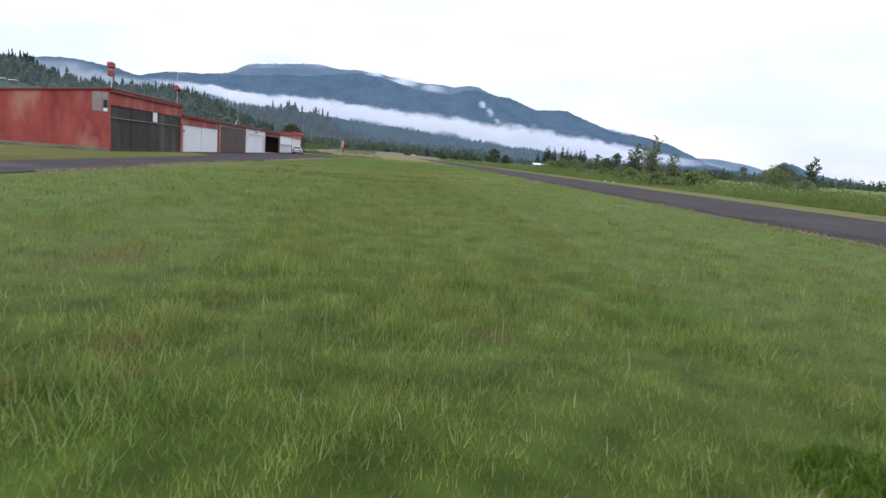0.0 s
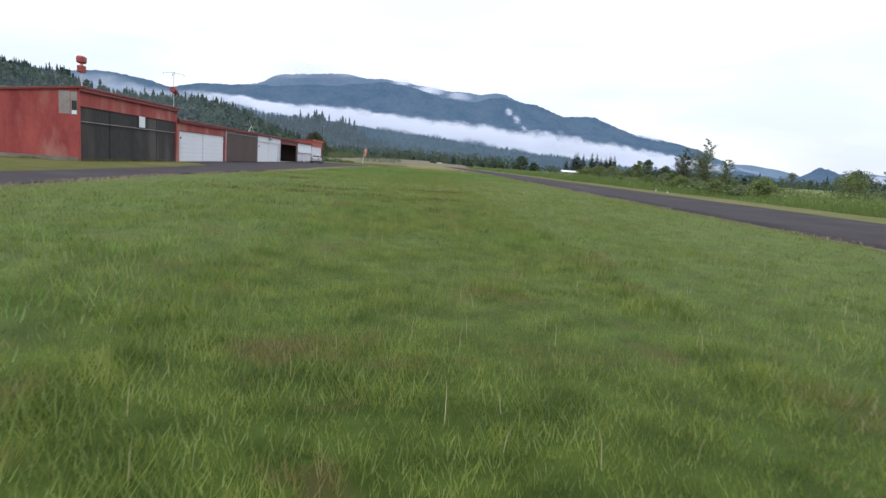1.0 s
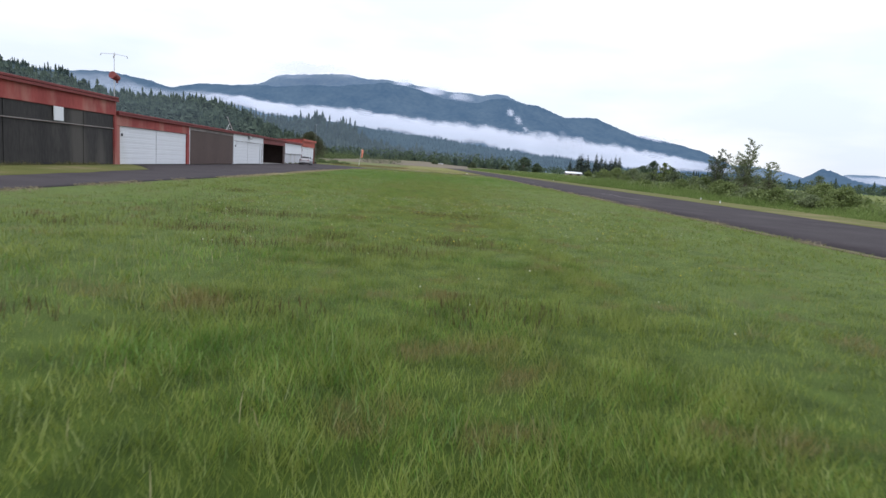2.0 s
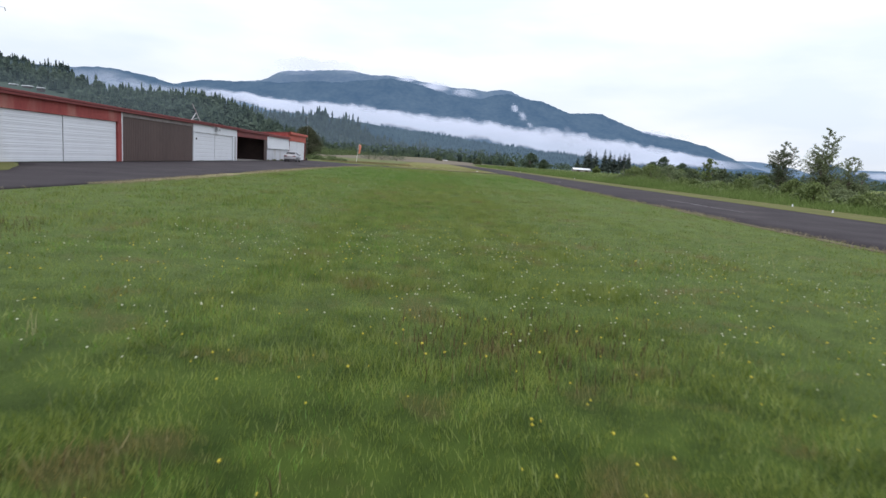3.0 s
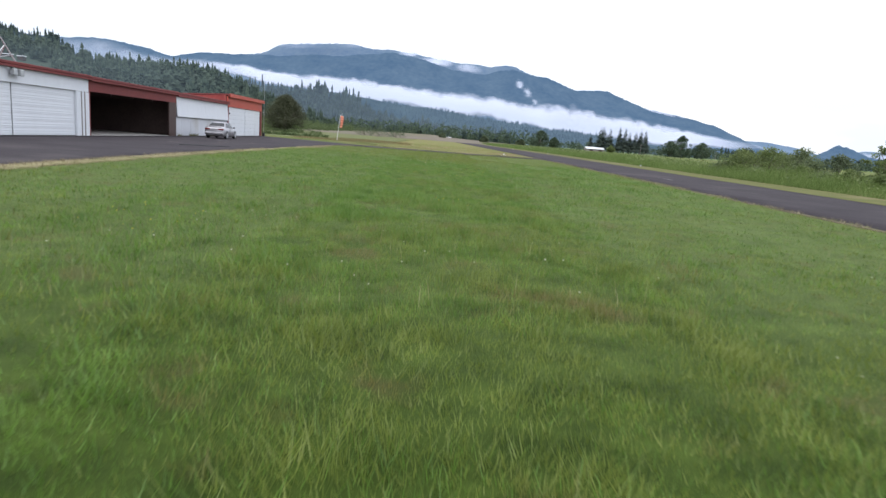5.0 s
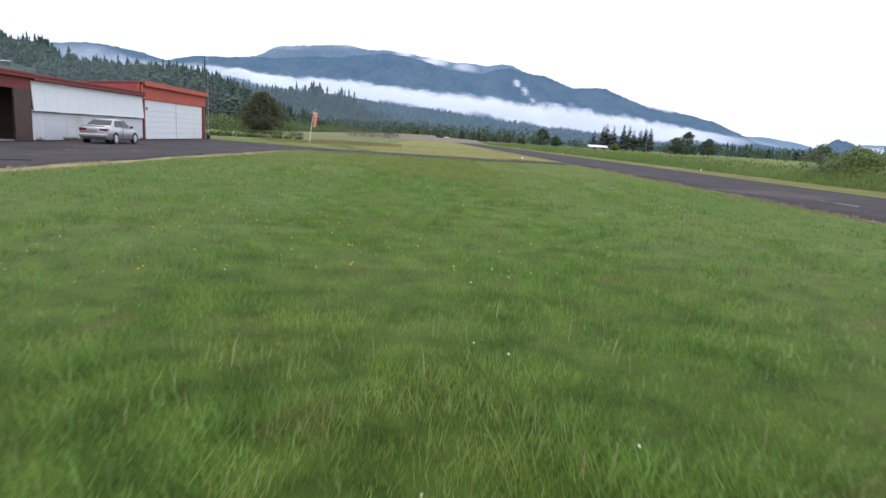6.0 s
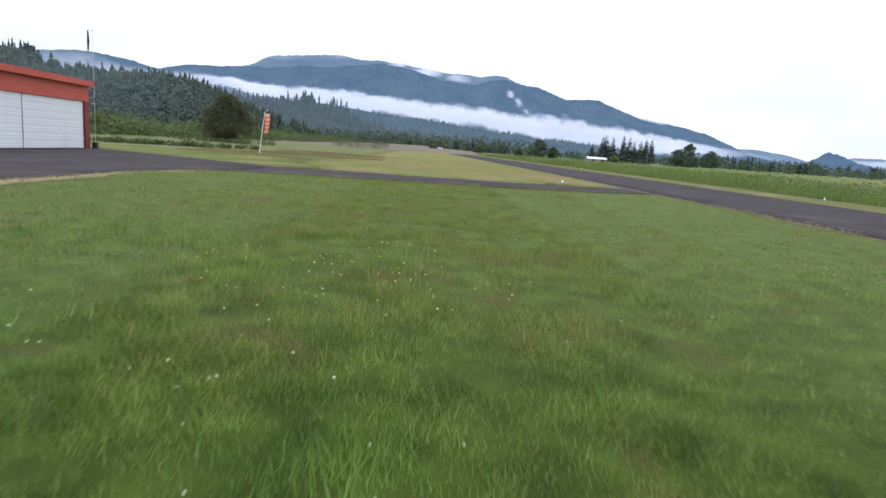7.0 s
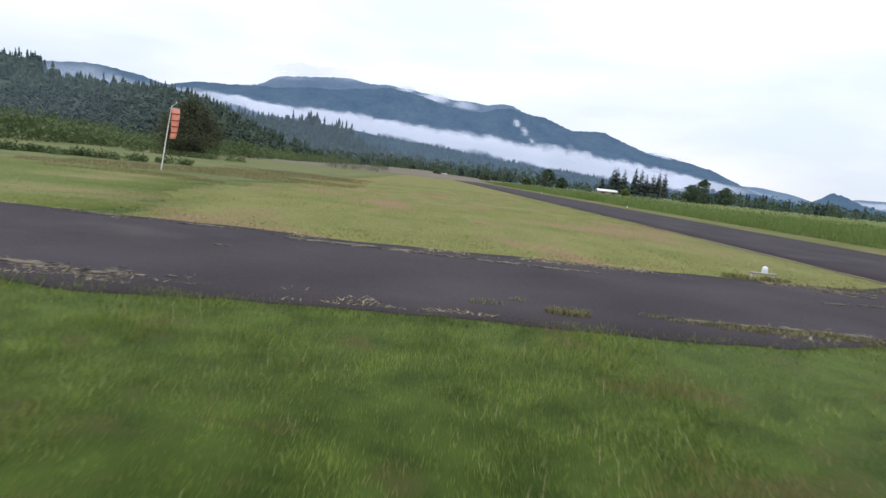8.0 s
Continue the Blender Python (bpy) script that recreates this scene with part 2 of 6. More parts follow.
M_MTN = far_hill("hazed_mountain", (0.022, 0.040, 0.054), (0.056, 0.078, 0.088), (0.19, 0.35, 0.68, 0.26))
M_MTN_BACK = far_hill("hazed_back_mountain", (0.04, 0.060, 0.085), (0.09, 0.11, 0.12), (0.26, 0.42, 0.72, 0.33))
M_MTN_FAR = far_hill("hazed_far_mountain", (0.06, 0.085, 0.115), (0.10, 0.13, 0.15), (0.28, 0.46, 0.80, 0.28))
M_MTN_MID = far_hill("hazed_foothill", (0.018, 0.032, 0.036), (0.046, 0.066, 0.064), (0.14, 0.31, 0.58, 0.12))

# ---- ground ----
def spread(lo, hi, step, far_lo, far_hi):
    mid = list(np.arange(lo, hi + 1e-6, step))
    out, d, v = [], step, hi
    while v < far_hi:
        d *= 1.35
        v = min(v + d, far_hi)
        out.append(v)
    inn, d, v = [], step, lo
    while v > far_lo:
        d *= 1.35
        v = max(v - d, far_lo)
        inn.append(v)
    return np.array(inn[::-1] + mid + out)


def runway_near(y):
    return 12.0 + 0.016 * np.clip(y, 0, 150)


def runway_far(y):
    return runway_near(y) + np.interp(y, [0, 60, 105], [10.5, 10.4, 9.6])


def verge_far(y):
    return runway_near(y) + np.interp(y, [0, 60, 110], [17.2, 16.8, 15.2])


def taxi_near(x):
    return np.interp(x, [-8, 0, 6, 8.5, 12.5, 14], [122.4, 122.3, 122.6, 123.2, 124.6, 125])


def taxi_far(x):
    return np.interp(x, [-8, -3, 0, 10, 12, 14], [129.3, 129.1, 128.7, 128.7, 129.0, 130.5])


def ground_z(x, y):
    """Small bumps of the grass strip between apron and runway."""
    m = np.clip((x + 12.2) / 2.5, 0, 1) * np.clip((runway_near(y) - 0.5 - x) / 2.5, 0, 1) * np.clip((121.5 - y) / 3, 0, 1) * np.clip((y + 60) / 20, 0, 1)
    return m * ((fbm(x, y, 9, 3, 3) - 0.5) * 0.28 + (fbm(x, y, 1.6, 9, 2) - 0.5) * 0.07)


gx = spread(-14, 14, 0.7, -4800, 4800)
gy = spread(-24, 126, 0.7, -1500, 4900)
GX, GY = np.meshgrid(gx, gy)
GZ = ground_z(GX, GY)
nx, ny = len(gx), len(gy)
idx = np.arange(nx * ny).reshape(ny, nx)
quads = np.stack([idx[:-1, :-1], idx[:-1, 1:], idx[1:, 1:], idx[1:, :-1]], -1).reshape(-1, 4)
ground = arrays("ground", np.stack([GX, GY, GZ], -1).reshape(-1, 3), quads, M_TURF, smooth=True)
tagged(ground, "uneven green grass airfield reaching to the hills", "grass", kind="structure")


def slab(name, rows, material, z, cross=6, jag=0.0, seed=0, thick=0.05, swap=False):
    """A thin sheet from rows (s, a, b): at s it reaches from a to b, with ragged edges."""
    s = np.array([r[0] for r in rows], float)
    a = np.array([r[1] for r in rows], float) + jag * (fbm(s, s * 0, 2.2, seed, 4) - 0.5) * 2
    b = np.array([r[2] for r in rows], float) + jag * (fbm(s, s * 0 + 50, 2.2, seed + 7, 4) - 0.5) * 2
    u = np.linspace(0, 1, cross)
    A = a[:, None] * (1 - u) + b[:, None] * u
    Sg = np.repeat(s[:, None], cross, 1)
    top = np.stack([Sg, A, np.full_like(A, z)], -1) if swap else np.stack([A, Sg, np.full_like(A, z)], -1)
    rim = top[:, [0, -1]].copy()
    rim[..., 2] -= thick
    v = np.concatenate([top.reshape(-1, 3), rim.reshape(-1, 3)])
    n, base = len(s), len(s) * cross
    i = np.arange(n * cross).reshape(n, cross)
    f = [np.stack([i[:-1, :-1], i[:-1, 1:], i[1:, 1:], i[1:, :-1]], -1).reshape(-1, 4)]
    j = base + np.arange(n * 2).reshape(n, 2)
    f.append(np.stack([j[:-1, 0], i[:-1, 0], i[1:, 0], j[1:, 0]], -1))
    f.append(np.stack([i[:-1, -1], j[:-1, 1], j[1:, 1], i[1:, -1]], -1))
    f = np.concatenate(f)
    if swap:
        f = f[:, ::-1]
    return arrays(name, v, f, material)


def interp_rows(lo, hi, step, left, right):
    s = np.arange(lo, hi + step / 2, step)
    return list(zip(s, np.interp(s, *zip(*left)), np.interp(s, *zip(*right))))


ys = np.concatenate([np.arange(-80, 220, 0.4), np.arange(220, 900, 6)])
runway = tagged(slab("runway", [(y, runway_near(y), runway_far(y)) for y in ys], M_ASPH, 0.030, jag=0.16, seed=1), "dark weathered asphalt runway with ragged grassy edges", "runway", kind="structure")
apron = tagged(slab("apron", interp_rows(-80, 140, 0.4, [(-80, -17), (8, -17.4), (36, -18.5), (45, -19.4), (50, -22.0), (53, -23.98), (134, -23.98), (138, -24.2), (140, -24.4)],
               [(-80, -12.8), (8, -13.1), (20, -13.7), (32, -13.4), (43, -12.8), (60, -12.75), (80, -12.7), (96, -12.0), (110, -11.2), (117, -10.5), (121, -9.2), (122.4, -8), (129.4, -8), (131, -10.5), (136, -17), (140, -24)]), M_ASPH, 0.034, cross=10, jag=0.14, seed=21), "dark asphalt apron in front of the hangars", "apron", kind="structure")
taxi = tagged(slab("taxiway", [(x, taxi_near(x) + 0.12 * math.sin(x), taxi_far(x)) for x in np.arange(-8, 13.9, 0.25)], M_ASPH, 0.026, cross=8, jag=0.35, seed=33, swap=True), "dark asphalt taxiway with weeds along its broken edges", "taxiway", kind="structure")
mown = tagged(slab("mown_strip", interp_rows(127.0, 700, 0.5, [(127, -5), (131, -5.6), (136, -7.4), (141, -8.4), (150, -8), (161, -7), (200, -7), (700, 0)], [(127, 14.2), (700, 14.6)]), M_MOWN, 0.014, cross=12, jag=1.4, seed=41), "pale mown hay strip with brown dry patches", "mown grass", kind="structure")
verge = tagged(slab("verge", [(y, runway_far(y) - 0.3, verge_far(y)) for y in ys], M_VERGE, 0.012, jag=0.5, seed=51), "yellow-green mown grass verge beside the runway", "verge", kind="structure")
meadow = tagged(slab("meadow", interp_rows(146, 900, 1.0, [(146, -60), (900, -300)], [(146, -14), (151, -9), (161, -6.6), (200, -6.6), (700, -1), (900, 0)]), M_MEADOW, 0.010, cross=24, jag=0.6, seed=61), "rank brownish meadow beyond the taxiway", "meadow", kind="structure")

# worn white dashes of the runway's centre line
M_LINE = mat("worn_line_paint", (0.10, 0.095, 0.098), (0.34, 0.33, 0.34), 1.2, 14, 0.85, 0.2, sharp=(0.42, 0.60), stretch=(1, 0.5, 1))
for y0, y1, wide in ((49.5, 53.4, 0.05), (53.6, 56.2, 0.045), (56.4, 58.2, 0.035), (58.6, 60.0, 0.025), (93.9, 95.6, 0.07), (95.8, 96.4, 0.04)):
    dash = slab("centre_line", [(y, 17.05 - wide, 17.05 + wide) for y in np.arange(y0, y1, 0.1)], M_LINE, 0.035, cross=3, jag=0.05, seed=int(y0), thick=0.006)
    tagged(dash, "worn white paint", kind="structure").parent = runway

lawn = tagged(slab("lawn", interp_rows(128.0, 152, 0.5, [(128, -70), (152, -60)], [(128, -6), (131, -5.6), (136, -7.2), (141, -8.2), (146, -9.5), (152, -12)]), M_LAWN, 0.018, cross=14, jag=2.2, seed=71), "short green lawn beside the taxiway", "lawn", kind="structure")
rank = tagged(slab("rank_field", interp_rows(-300, 620, 2.0, [(-300, 26.6), (-60, 26.6), (150, 29.6), (620, 30)], [(-60, 330), (620, 520)]), M_LAWN, 0.008, cross=30, seed=81), "rank green field beyond the runway", "field", kind="structure")
roadside = tagged(slab("roadside_grass", interp_rows(-80, 127.5, 0.5, [(-80, -300), (127.5, -300)], [(-80, -16.9), (8, -17.3), (36, -18.4), (45, -19.3), (50, -21.9), (53, -24.1), (60, -24.3), (60.5, -38), (127.5, -38)]), M_VERGE, 0.040, cross=12, jag=0.25, seed=91, thick=0.07), "short olive grass beside the apron", "grass", kind="structure")


def apron_edge(y):
    return np.interp(y, [-80, 8, 20, 32, 43, 60, 80, 96, 110, 117, 121], [-12.8, -13.1, -13.7, -13.4, -12.8, -12.75, -12.7, -12.0, -11.2, -10.5, -9.2])


shoulder = tagged(slab("shoulder", [(y, apron_edge(y) - 0.15, apron_edge(y) - 0.1 + 0.85 * min(1, (y - 39.5) / 12)) for y in np.arange(40, 120, 0.3)], M_STRAW, 0.036, cross=3, jag=0.32, seed=101), "pale straw-coloured dry edge of the apron", "dirt", kind="structure")
shoulder_two = tagged(slab("runway_shoulder", [(y, runway_near(y) - 0.35, runway_near(y) + 0.2) for y in np.arange(-80, 240, 0.3)], M_DIRT, 0.022, cross=3, jag=0.22, seed=111), "narrow dirt edge of the runway", "dirt", kind="structure")


# ---- hills ----
def ridge(name, pts, y_top, y_foot, material, rough=12.0, nu=160, nv=28, seed=0, curve=1.0, rscale=220, fuzz=0.0):
    """A hill from its crest line (x, z), falling towards the valley, with noise relief."""
    xs = np.linspace(pts[0][0], pts[-1][0], nu)
    zs = np.interp(xs, *zip(*pts))
    zs = np.convolve(np.pad(zs, 2, mode="edge"), np.ones(5) / 5, "valid")
    s = np.concatenate([[-0.25], np.linspace(0, 1, nv)])
    X = np.repeat(xs[:, None], nv + 1, 1)
    Y = np.repeat((y_top + (y_foot - y_top) * s)[None], nu, 0) + (fbm(X, X * 0 + s * 900, 500, seed, 3) - 0.5) * 0.25 * abs(y_top - y_foot) * np.clip(s, 0, 1) * (1 - np.clip(s, 0, 1)) * 4
    prof = np.clip(1 - np.abs(s), 0, 1) ** curve
    Z = zs[:, None] * prof[None] + (fbm(X, Y, rscale, seed + 5, 5) - 0.5) * rough * 2 * np.clip(1 - np.abs(s), 0.0, 1) ** 0.5
    if fuzz:
        Z = Z + (vnoise(X, Y, 16, seed + 31) - 0.4) * fuzz + (vnoise(X, Y, 45, seed + 33) - 0.5) * fuzz
    Z[:, -1] = -2
    i = np.arange(nu * (nv + 1)).reshape(nu, nv + 1)
    f = np.stack([i[:-1, :-1], i[:-1, 1:], i[1:, 1:], i[1:, :-1]], -1).reshape(-1, 4)
    ob = arrays(name, np.stack([X, Y, Z], -1).reshape(-1, 3), f[:, ::-1], material, smooth=True)
    return ob, (xs, s, X, Y, Z)


main_pts = [(-2600, 180), (-1772, 257), (-1390, 318), (-1183, 350), (-1052, 372), (-944, 385), (-883, 416), (-823, 448), (-653, 462), (-497, 477), (-418, 475), (-322, 459), (-213, 467), (-164, 461), (-84, 450), (-35, 441), (110, 427), (175, 422), (271, 423), (337, 411), (464, 427), (565, 390), (813, 306), (1003, 319), (1237, 243), (1468, 212), (1636, 177), (1812, 100), (2100, 20)]
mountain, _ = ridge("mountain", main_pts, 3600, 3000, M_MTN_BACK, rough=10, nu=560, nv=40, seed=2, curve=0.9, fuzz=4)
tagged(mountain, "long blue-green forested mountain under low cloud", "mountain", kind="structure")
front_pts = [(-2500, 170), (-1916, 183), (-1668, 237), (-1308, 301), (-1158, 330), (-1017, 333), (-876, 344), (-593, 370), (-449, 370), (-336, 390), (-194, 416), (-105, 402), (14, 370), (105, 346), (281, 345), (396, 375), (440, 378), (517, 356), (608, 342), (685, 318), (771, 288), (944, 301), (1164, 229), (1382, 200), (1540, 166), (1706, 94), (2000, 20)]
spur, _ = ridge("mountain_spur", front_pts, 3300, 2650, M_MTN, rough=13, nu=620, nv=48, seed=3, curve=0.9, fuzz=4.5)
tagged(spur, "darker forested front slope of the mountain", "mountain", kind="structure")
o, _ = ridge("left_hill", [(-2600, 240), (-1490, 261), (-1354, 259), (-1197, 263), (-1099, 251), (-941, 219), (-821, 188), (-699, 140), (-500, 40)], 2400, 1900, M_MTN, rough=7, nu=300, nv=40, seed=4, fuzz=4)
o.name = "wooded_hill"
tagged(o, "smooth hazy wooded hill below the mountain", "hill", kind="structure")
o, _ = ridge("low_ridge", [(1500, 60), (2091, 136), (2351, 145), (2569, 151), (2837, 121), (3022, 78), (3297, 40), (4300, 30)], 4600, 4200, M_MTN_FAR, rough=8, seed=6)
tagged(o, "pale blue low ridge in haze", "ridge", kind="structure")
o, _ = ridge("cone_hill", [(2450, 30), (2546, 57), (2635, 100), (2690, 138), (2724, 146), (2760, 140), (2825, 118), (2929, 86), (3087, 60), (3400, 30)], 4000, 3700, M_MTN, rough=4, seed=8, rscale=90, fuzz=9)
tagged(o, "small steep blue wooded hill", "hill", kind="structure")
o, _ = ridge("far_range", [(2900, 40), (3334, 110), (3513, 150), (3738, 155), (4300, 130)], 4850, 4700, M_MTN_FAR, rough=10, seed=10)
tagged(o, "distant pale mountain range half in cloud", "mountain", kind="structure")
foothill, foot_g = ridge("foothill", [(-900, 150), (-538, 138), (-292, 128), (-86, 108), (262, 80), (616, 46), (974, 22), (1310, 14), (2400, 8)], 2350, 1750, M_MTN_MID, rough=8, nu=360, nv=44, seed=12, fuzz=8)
tagged(foothill, "dark blue-green foothill under the fog bank", "hill", kind="structure")
near_hill, near_g = ridge("near_hillside", [(-1500, 190), (-900, 135), (-600, 88), (-523, 78), (-472, 75), (-449, 66), (-421, 61), (-387, 61), (-318, 58), (-290, 56), (-266, 50), (-226, 34), (-170, 16), (-120, 3)], 900, 330, M_HILL, rough=4, seed=14, curve=1.15)
tagged(near_hill, "steep hillside covered in dark conifers", "hill", kind="structure")
upper_hill, upper_g = ridge("upper_hillside", [(-2600, 260), (-1500, 215), (-1000, 172), (-870, 157), (-846, 147), (-800, 146), (-775, 139), (-762, 126), (-735, 108), (-690, 92), (-560, 60)], 1400, 1010, M_HILL, rough=2, nu=260, seed=15, curve=1.0)
tagged(upper_hill, "high hazy shoulder of the hillside with tall conifers", "hill", kind="structure")
mid_hill, mid_g = ridge("mid_hillside", [(-900, 100), (-463, 84), (-401, 78), (-339, 73), (-276, 75), (-213, 65), (-162, 60), (-109, 36), (-56, 17), (22, 8), (162, 2)], 1500, 1050, M_HILL, rough=4, seed=16, curve=1.1)
tagged(mid_hill, "forested spur of the hillside", "hill", kind="structure")

M_FALLOW = mat("fallow_field", (0.105, 0.090, 0.072), (0.185, 0.155, 0.115), 0.04, 0.8, 0.95, 0.3, spec=0.1, c2=(0.13, 0.125, 0.06), patch=0.2)
o, _ = ridge("far_field", [(-140, 1.2), (-70, 2.2), (-25, 3.4), (8, 3.8), (25, 2.4), (70, 1.0), (100, 0.4)], 680, 340, M_FALLOW, rough=0.25, seed=18, rscale=60)
tagged(o, "brown fallow field rising gently towards the woods", "field", kind="structure")


def conifers(name, places, heights, material, tiers=6, sides=7, seed=0, round_share=0.0):
    """Many trees in one mesh: stacked, drooping, ragged skirts; some crowns are rounded."""
    rng = np.random.default_rng(seed)
    n = len(places)
    th = np.linspace(0, 2 * np.pi, sides, endpoint=False)
    V, F = [], []
    base = 0
    rad = heights * rng.uniform(0.15, 0.27, n)
    broad = rng.random(n) < round_share
    heights = np.where(broad, heights * 0.72, heights)
    rad = np.where(broad, heights * rng.uniform(0.26, 0.42, n), rad)
    for k in range(tiers):
        f0 = 0.10 + 0.86 * k / tiers
        f1 = min(1.0, f0 + 1.75 / tiers)
        apex = places + np.stack([0 * heights, 0 * heights, heights * f1], 1)
        ang = th[None] + rng.uniform(0, 6, (n, 1))
        r = rad[:, None] * np.where(broad, math.sqrt(max(0.02, 1 - (1.5 * f0 - 0.55) ** 2)), (1 - f0) ** 0.75)[:, None] * rng.uniform(0.45, 1.2, (n, sides))
        rim = np.stack([places[:, :1] + r * np.cos(ang), places[:, 1:2] + r * np.sin(ang), places[:, 2:] + heights[:, None] * (f0 + rng.uniform(-0.25, 0.15, (n, sides)) / tiers)], -1)
        v = np.concatenate([apex[:, None], rim], 1)
        i = base + np.arange(n)[:, None] * (sides + 1)
        j = np.arange(sides)
        F.append(np.stack([np.repeat(i, sides, 1), i + 1 + j, i + 1 + (j + 1) % sides], -1).reshape(-1, 3))
        V.append(v.reshape(-1, 3))
        base += n * (sides + 1)
    return arrays(name, np.concatenate(V), np.concatenate(F), material, smooth=True)


def fuzzy_conifers(name, places, heights, material, per, seed=0, spread=0.17, leaf=0.075):
    """Spruces as cones of small drooping sprays, in one mesh."""
    r = np.random.default_rng(seed)
    n = len(places) * per
    H = np.repeat(heights, per)
    P = np.repeat(places, per, 0)
    wide = np.repeat(spread * heights * r.uniform(0.8, 1.35, len(places)), per)
    f = 1 - np.sqrt(r.random(n)) * 0.97
    a = r.uniform(0, 2 * np.pi, n)
    rad = wide * (1 - f) ** 0.8 * (1 + 0.25 * np.sin(f * 38 + np.repeat(r.uniform(0, 6, len(places)), per))) * np.sqrt(r.uniform(0.1, 1.1, n))
    c = P + np.stack([rad * np.cos(a), rad * np.sin(a), H * (0.05 + 0.95 * f)], 1)
    s = (H * leaf * (1.15 - 0.75 * f) * r.uniform(0.6, 1.3, n))[:, None]
    out = np.stack([np.cos(a), np.sin(a), -0.45 + 0.5 * f], 1)
    side = np.stack([-np.sin(a), np.cos(a), r.uniform(-0.5, 0.5, n)], 1)
    up = np.array([0, 0, 1.0])
    v = np.stack([c - out * s * 0.8 + up * s * 0.5, c + side * s * 0.6, c + out * s, c - side * s * 0.6], 1).reshape(-1, 3)
    return arrays(name, v, np.arange(n * 4).reshape(-1, 4), material)


def on_ridge(grid, n, rng, smin=0.0, smax=1.0, x0=-1e9, x1=1e9):
    xs, s, X, Y, Z = grid
    ok = np.where((xs > x0) & (xs < x1))[0]
    i = rng.choice(ok, n)
    cols = np.where((s >= smin) & (s <= smax))[0]
    j = rng.choice(cols, n)
    i2, j2 = np.clip(i + 1, 0, len(xs) - 1), np.clip(j + 1, 0, len(s) - 1)
    a, b = rng.random(n)[:, None], rng.random(n)[:, None]
    G = np.stack([X, Y, Z], -1)
    return (G[i, j] * (1 - a) + G[i2, j] * a) * (1 - b) + (G[i, j2] * (1 - a) + G[i2, j2] * a) * b - np.array([0, 0, 0.8])


rng = np.random.default_rng(5)
p = np.concatenate([on_ridge(near_g, 4600, rng, 0, 0.85, -1000, -120), on_ridge(near_g, 300, rng, 0, 0.02, -1100, -150)])
h = rng.uniform(10, 25, len(p)) * rng.uniform(0.75, 1.0, len(p))
p = np.concatenate([p, on_ridge(near_g, 34, rng, 0, 0.015, -600, -470), on_ridge(near_g, 40, rng, 0, 0.03, -330, -180)])
h = np.concatenate([h, rng.uniform(15, 25, 74)]) * (0.62 + 0.76 * fbm(p[:, 0], p[:, 1], 70, 19, 2))
# a clearing below the white sheds on the slope
ok = ~((np.abs(p[:, 0] + 0.64 * (p[:, 1] - 33)) < 48) & (p[:, 1] < 800) & (p[:, 2] + h > 0.0738 * (p[:, 1] - 33) - 2.5))
p, h = p[ok], h[ok]
close = (p[:, 0] > -420) & (p[:, 1] < 640)
tagged(conifers("conifer_wood", p[~close], h[~close], M_NEEDLE, 6, 7, 1, 0.5), "dense dark green conifer wood on the hillside", "forest", kind="stuff")
tagged(fuzzy_conifers("lower_conifer_wood", p[close], h[close], M_NEEDLE, 58, 1, 0.21, 0.09), "dark green conifers on the lower hillside", "forest", kind="stuff")
p = np.concatenate([on_ridge(upper_g, 900, rng, 0, 0.6, -1300, -690), on_ridge(upper_g, 110, rng, 0, 0.03, -1150, -765)])
h = rng.uniform(9, 18, len(p))
h[-110:] = rng.uniform(7, 14, 110)
# a few tall ones stand out on the crest
for x_t in (-827, -820, -805, -803, -797, -793, -789, -783, -778, -776, -770):
    k = np.argmin(np.abs(upper_g[0] - x_t))
    p = np.concatenate([p, [[x_t, upper_g[3][k, 1], upper_g[4][k, 1] - 1]]])
    h = np.append(h, rng.uniform(17, 25))
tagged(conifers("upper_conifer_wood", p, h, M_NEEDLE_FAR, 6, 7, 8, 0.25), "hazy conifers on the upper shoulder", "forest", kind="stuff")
p = np.concatenate([on_ridge(mid_g, 2600, rng, 0, 0.9, -800, 150), on_ridge(mid_g, 170, rng, 0, 0.03, -600, 150)])
h = rng.uniform(11, 25, len(p))
h[-170:] *= 1.45
h *= 0.5 + 1.1 * fbm(p[:, 0], p[:, 1], 60, 23, 2)
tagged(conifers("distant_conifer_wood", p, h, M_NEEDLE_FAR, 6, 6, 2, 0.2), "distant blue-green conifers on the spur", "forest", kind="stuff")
# these trees share the foothill material with its haze colour and emission
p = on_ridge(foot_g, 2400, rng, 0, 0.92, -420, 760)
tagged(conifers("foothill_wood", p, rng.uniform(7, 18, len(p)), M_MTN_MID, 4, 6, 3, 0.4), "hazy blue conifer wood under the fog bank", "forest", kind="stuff")

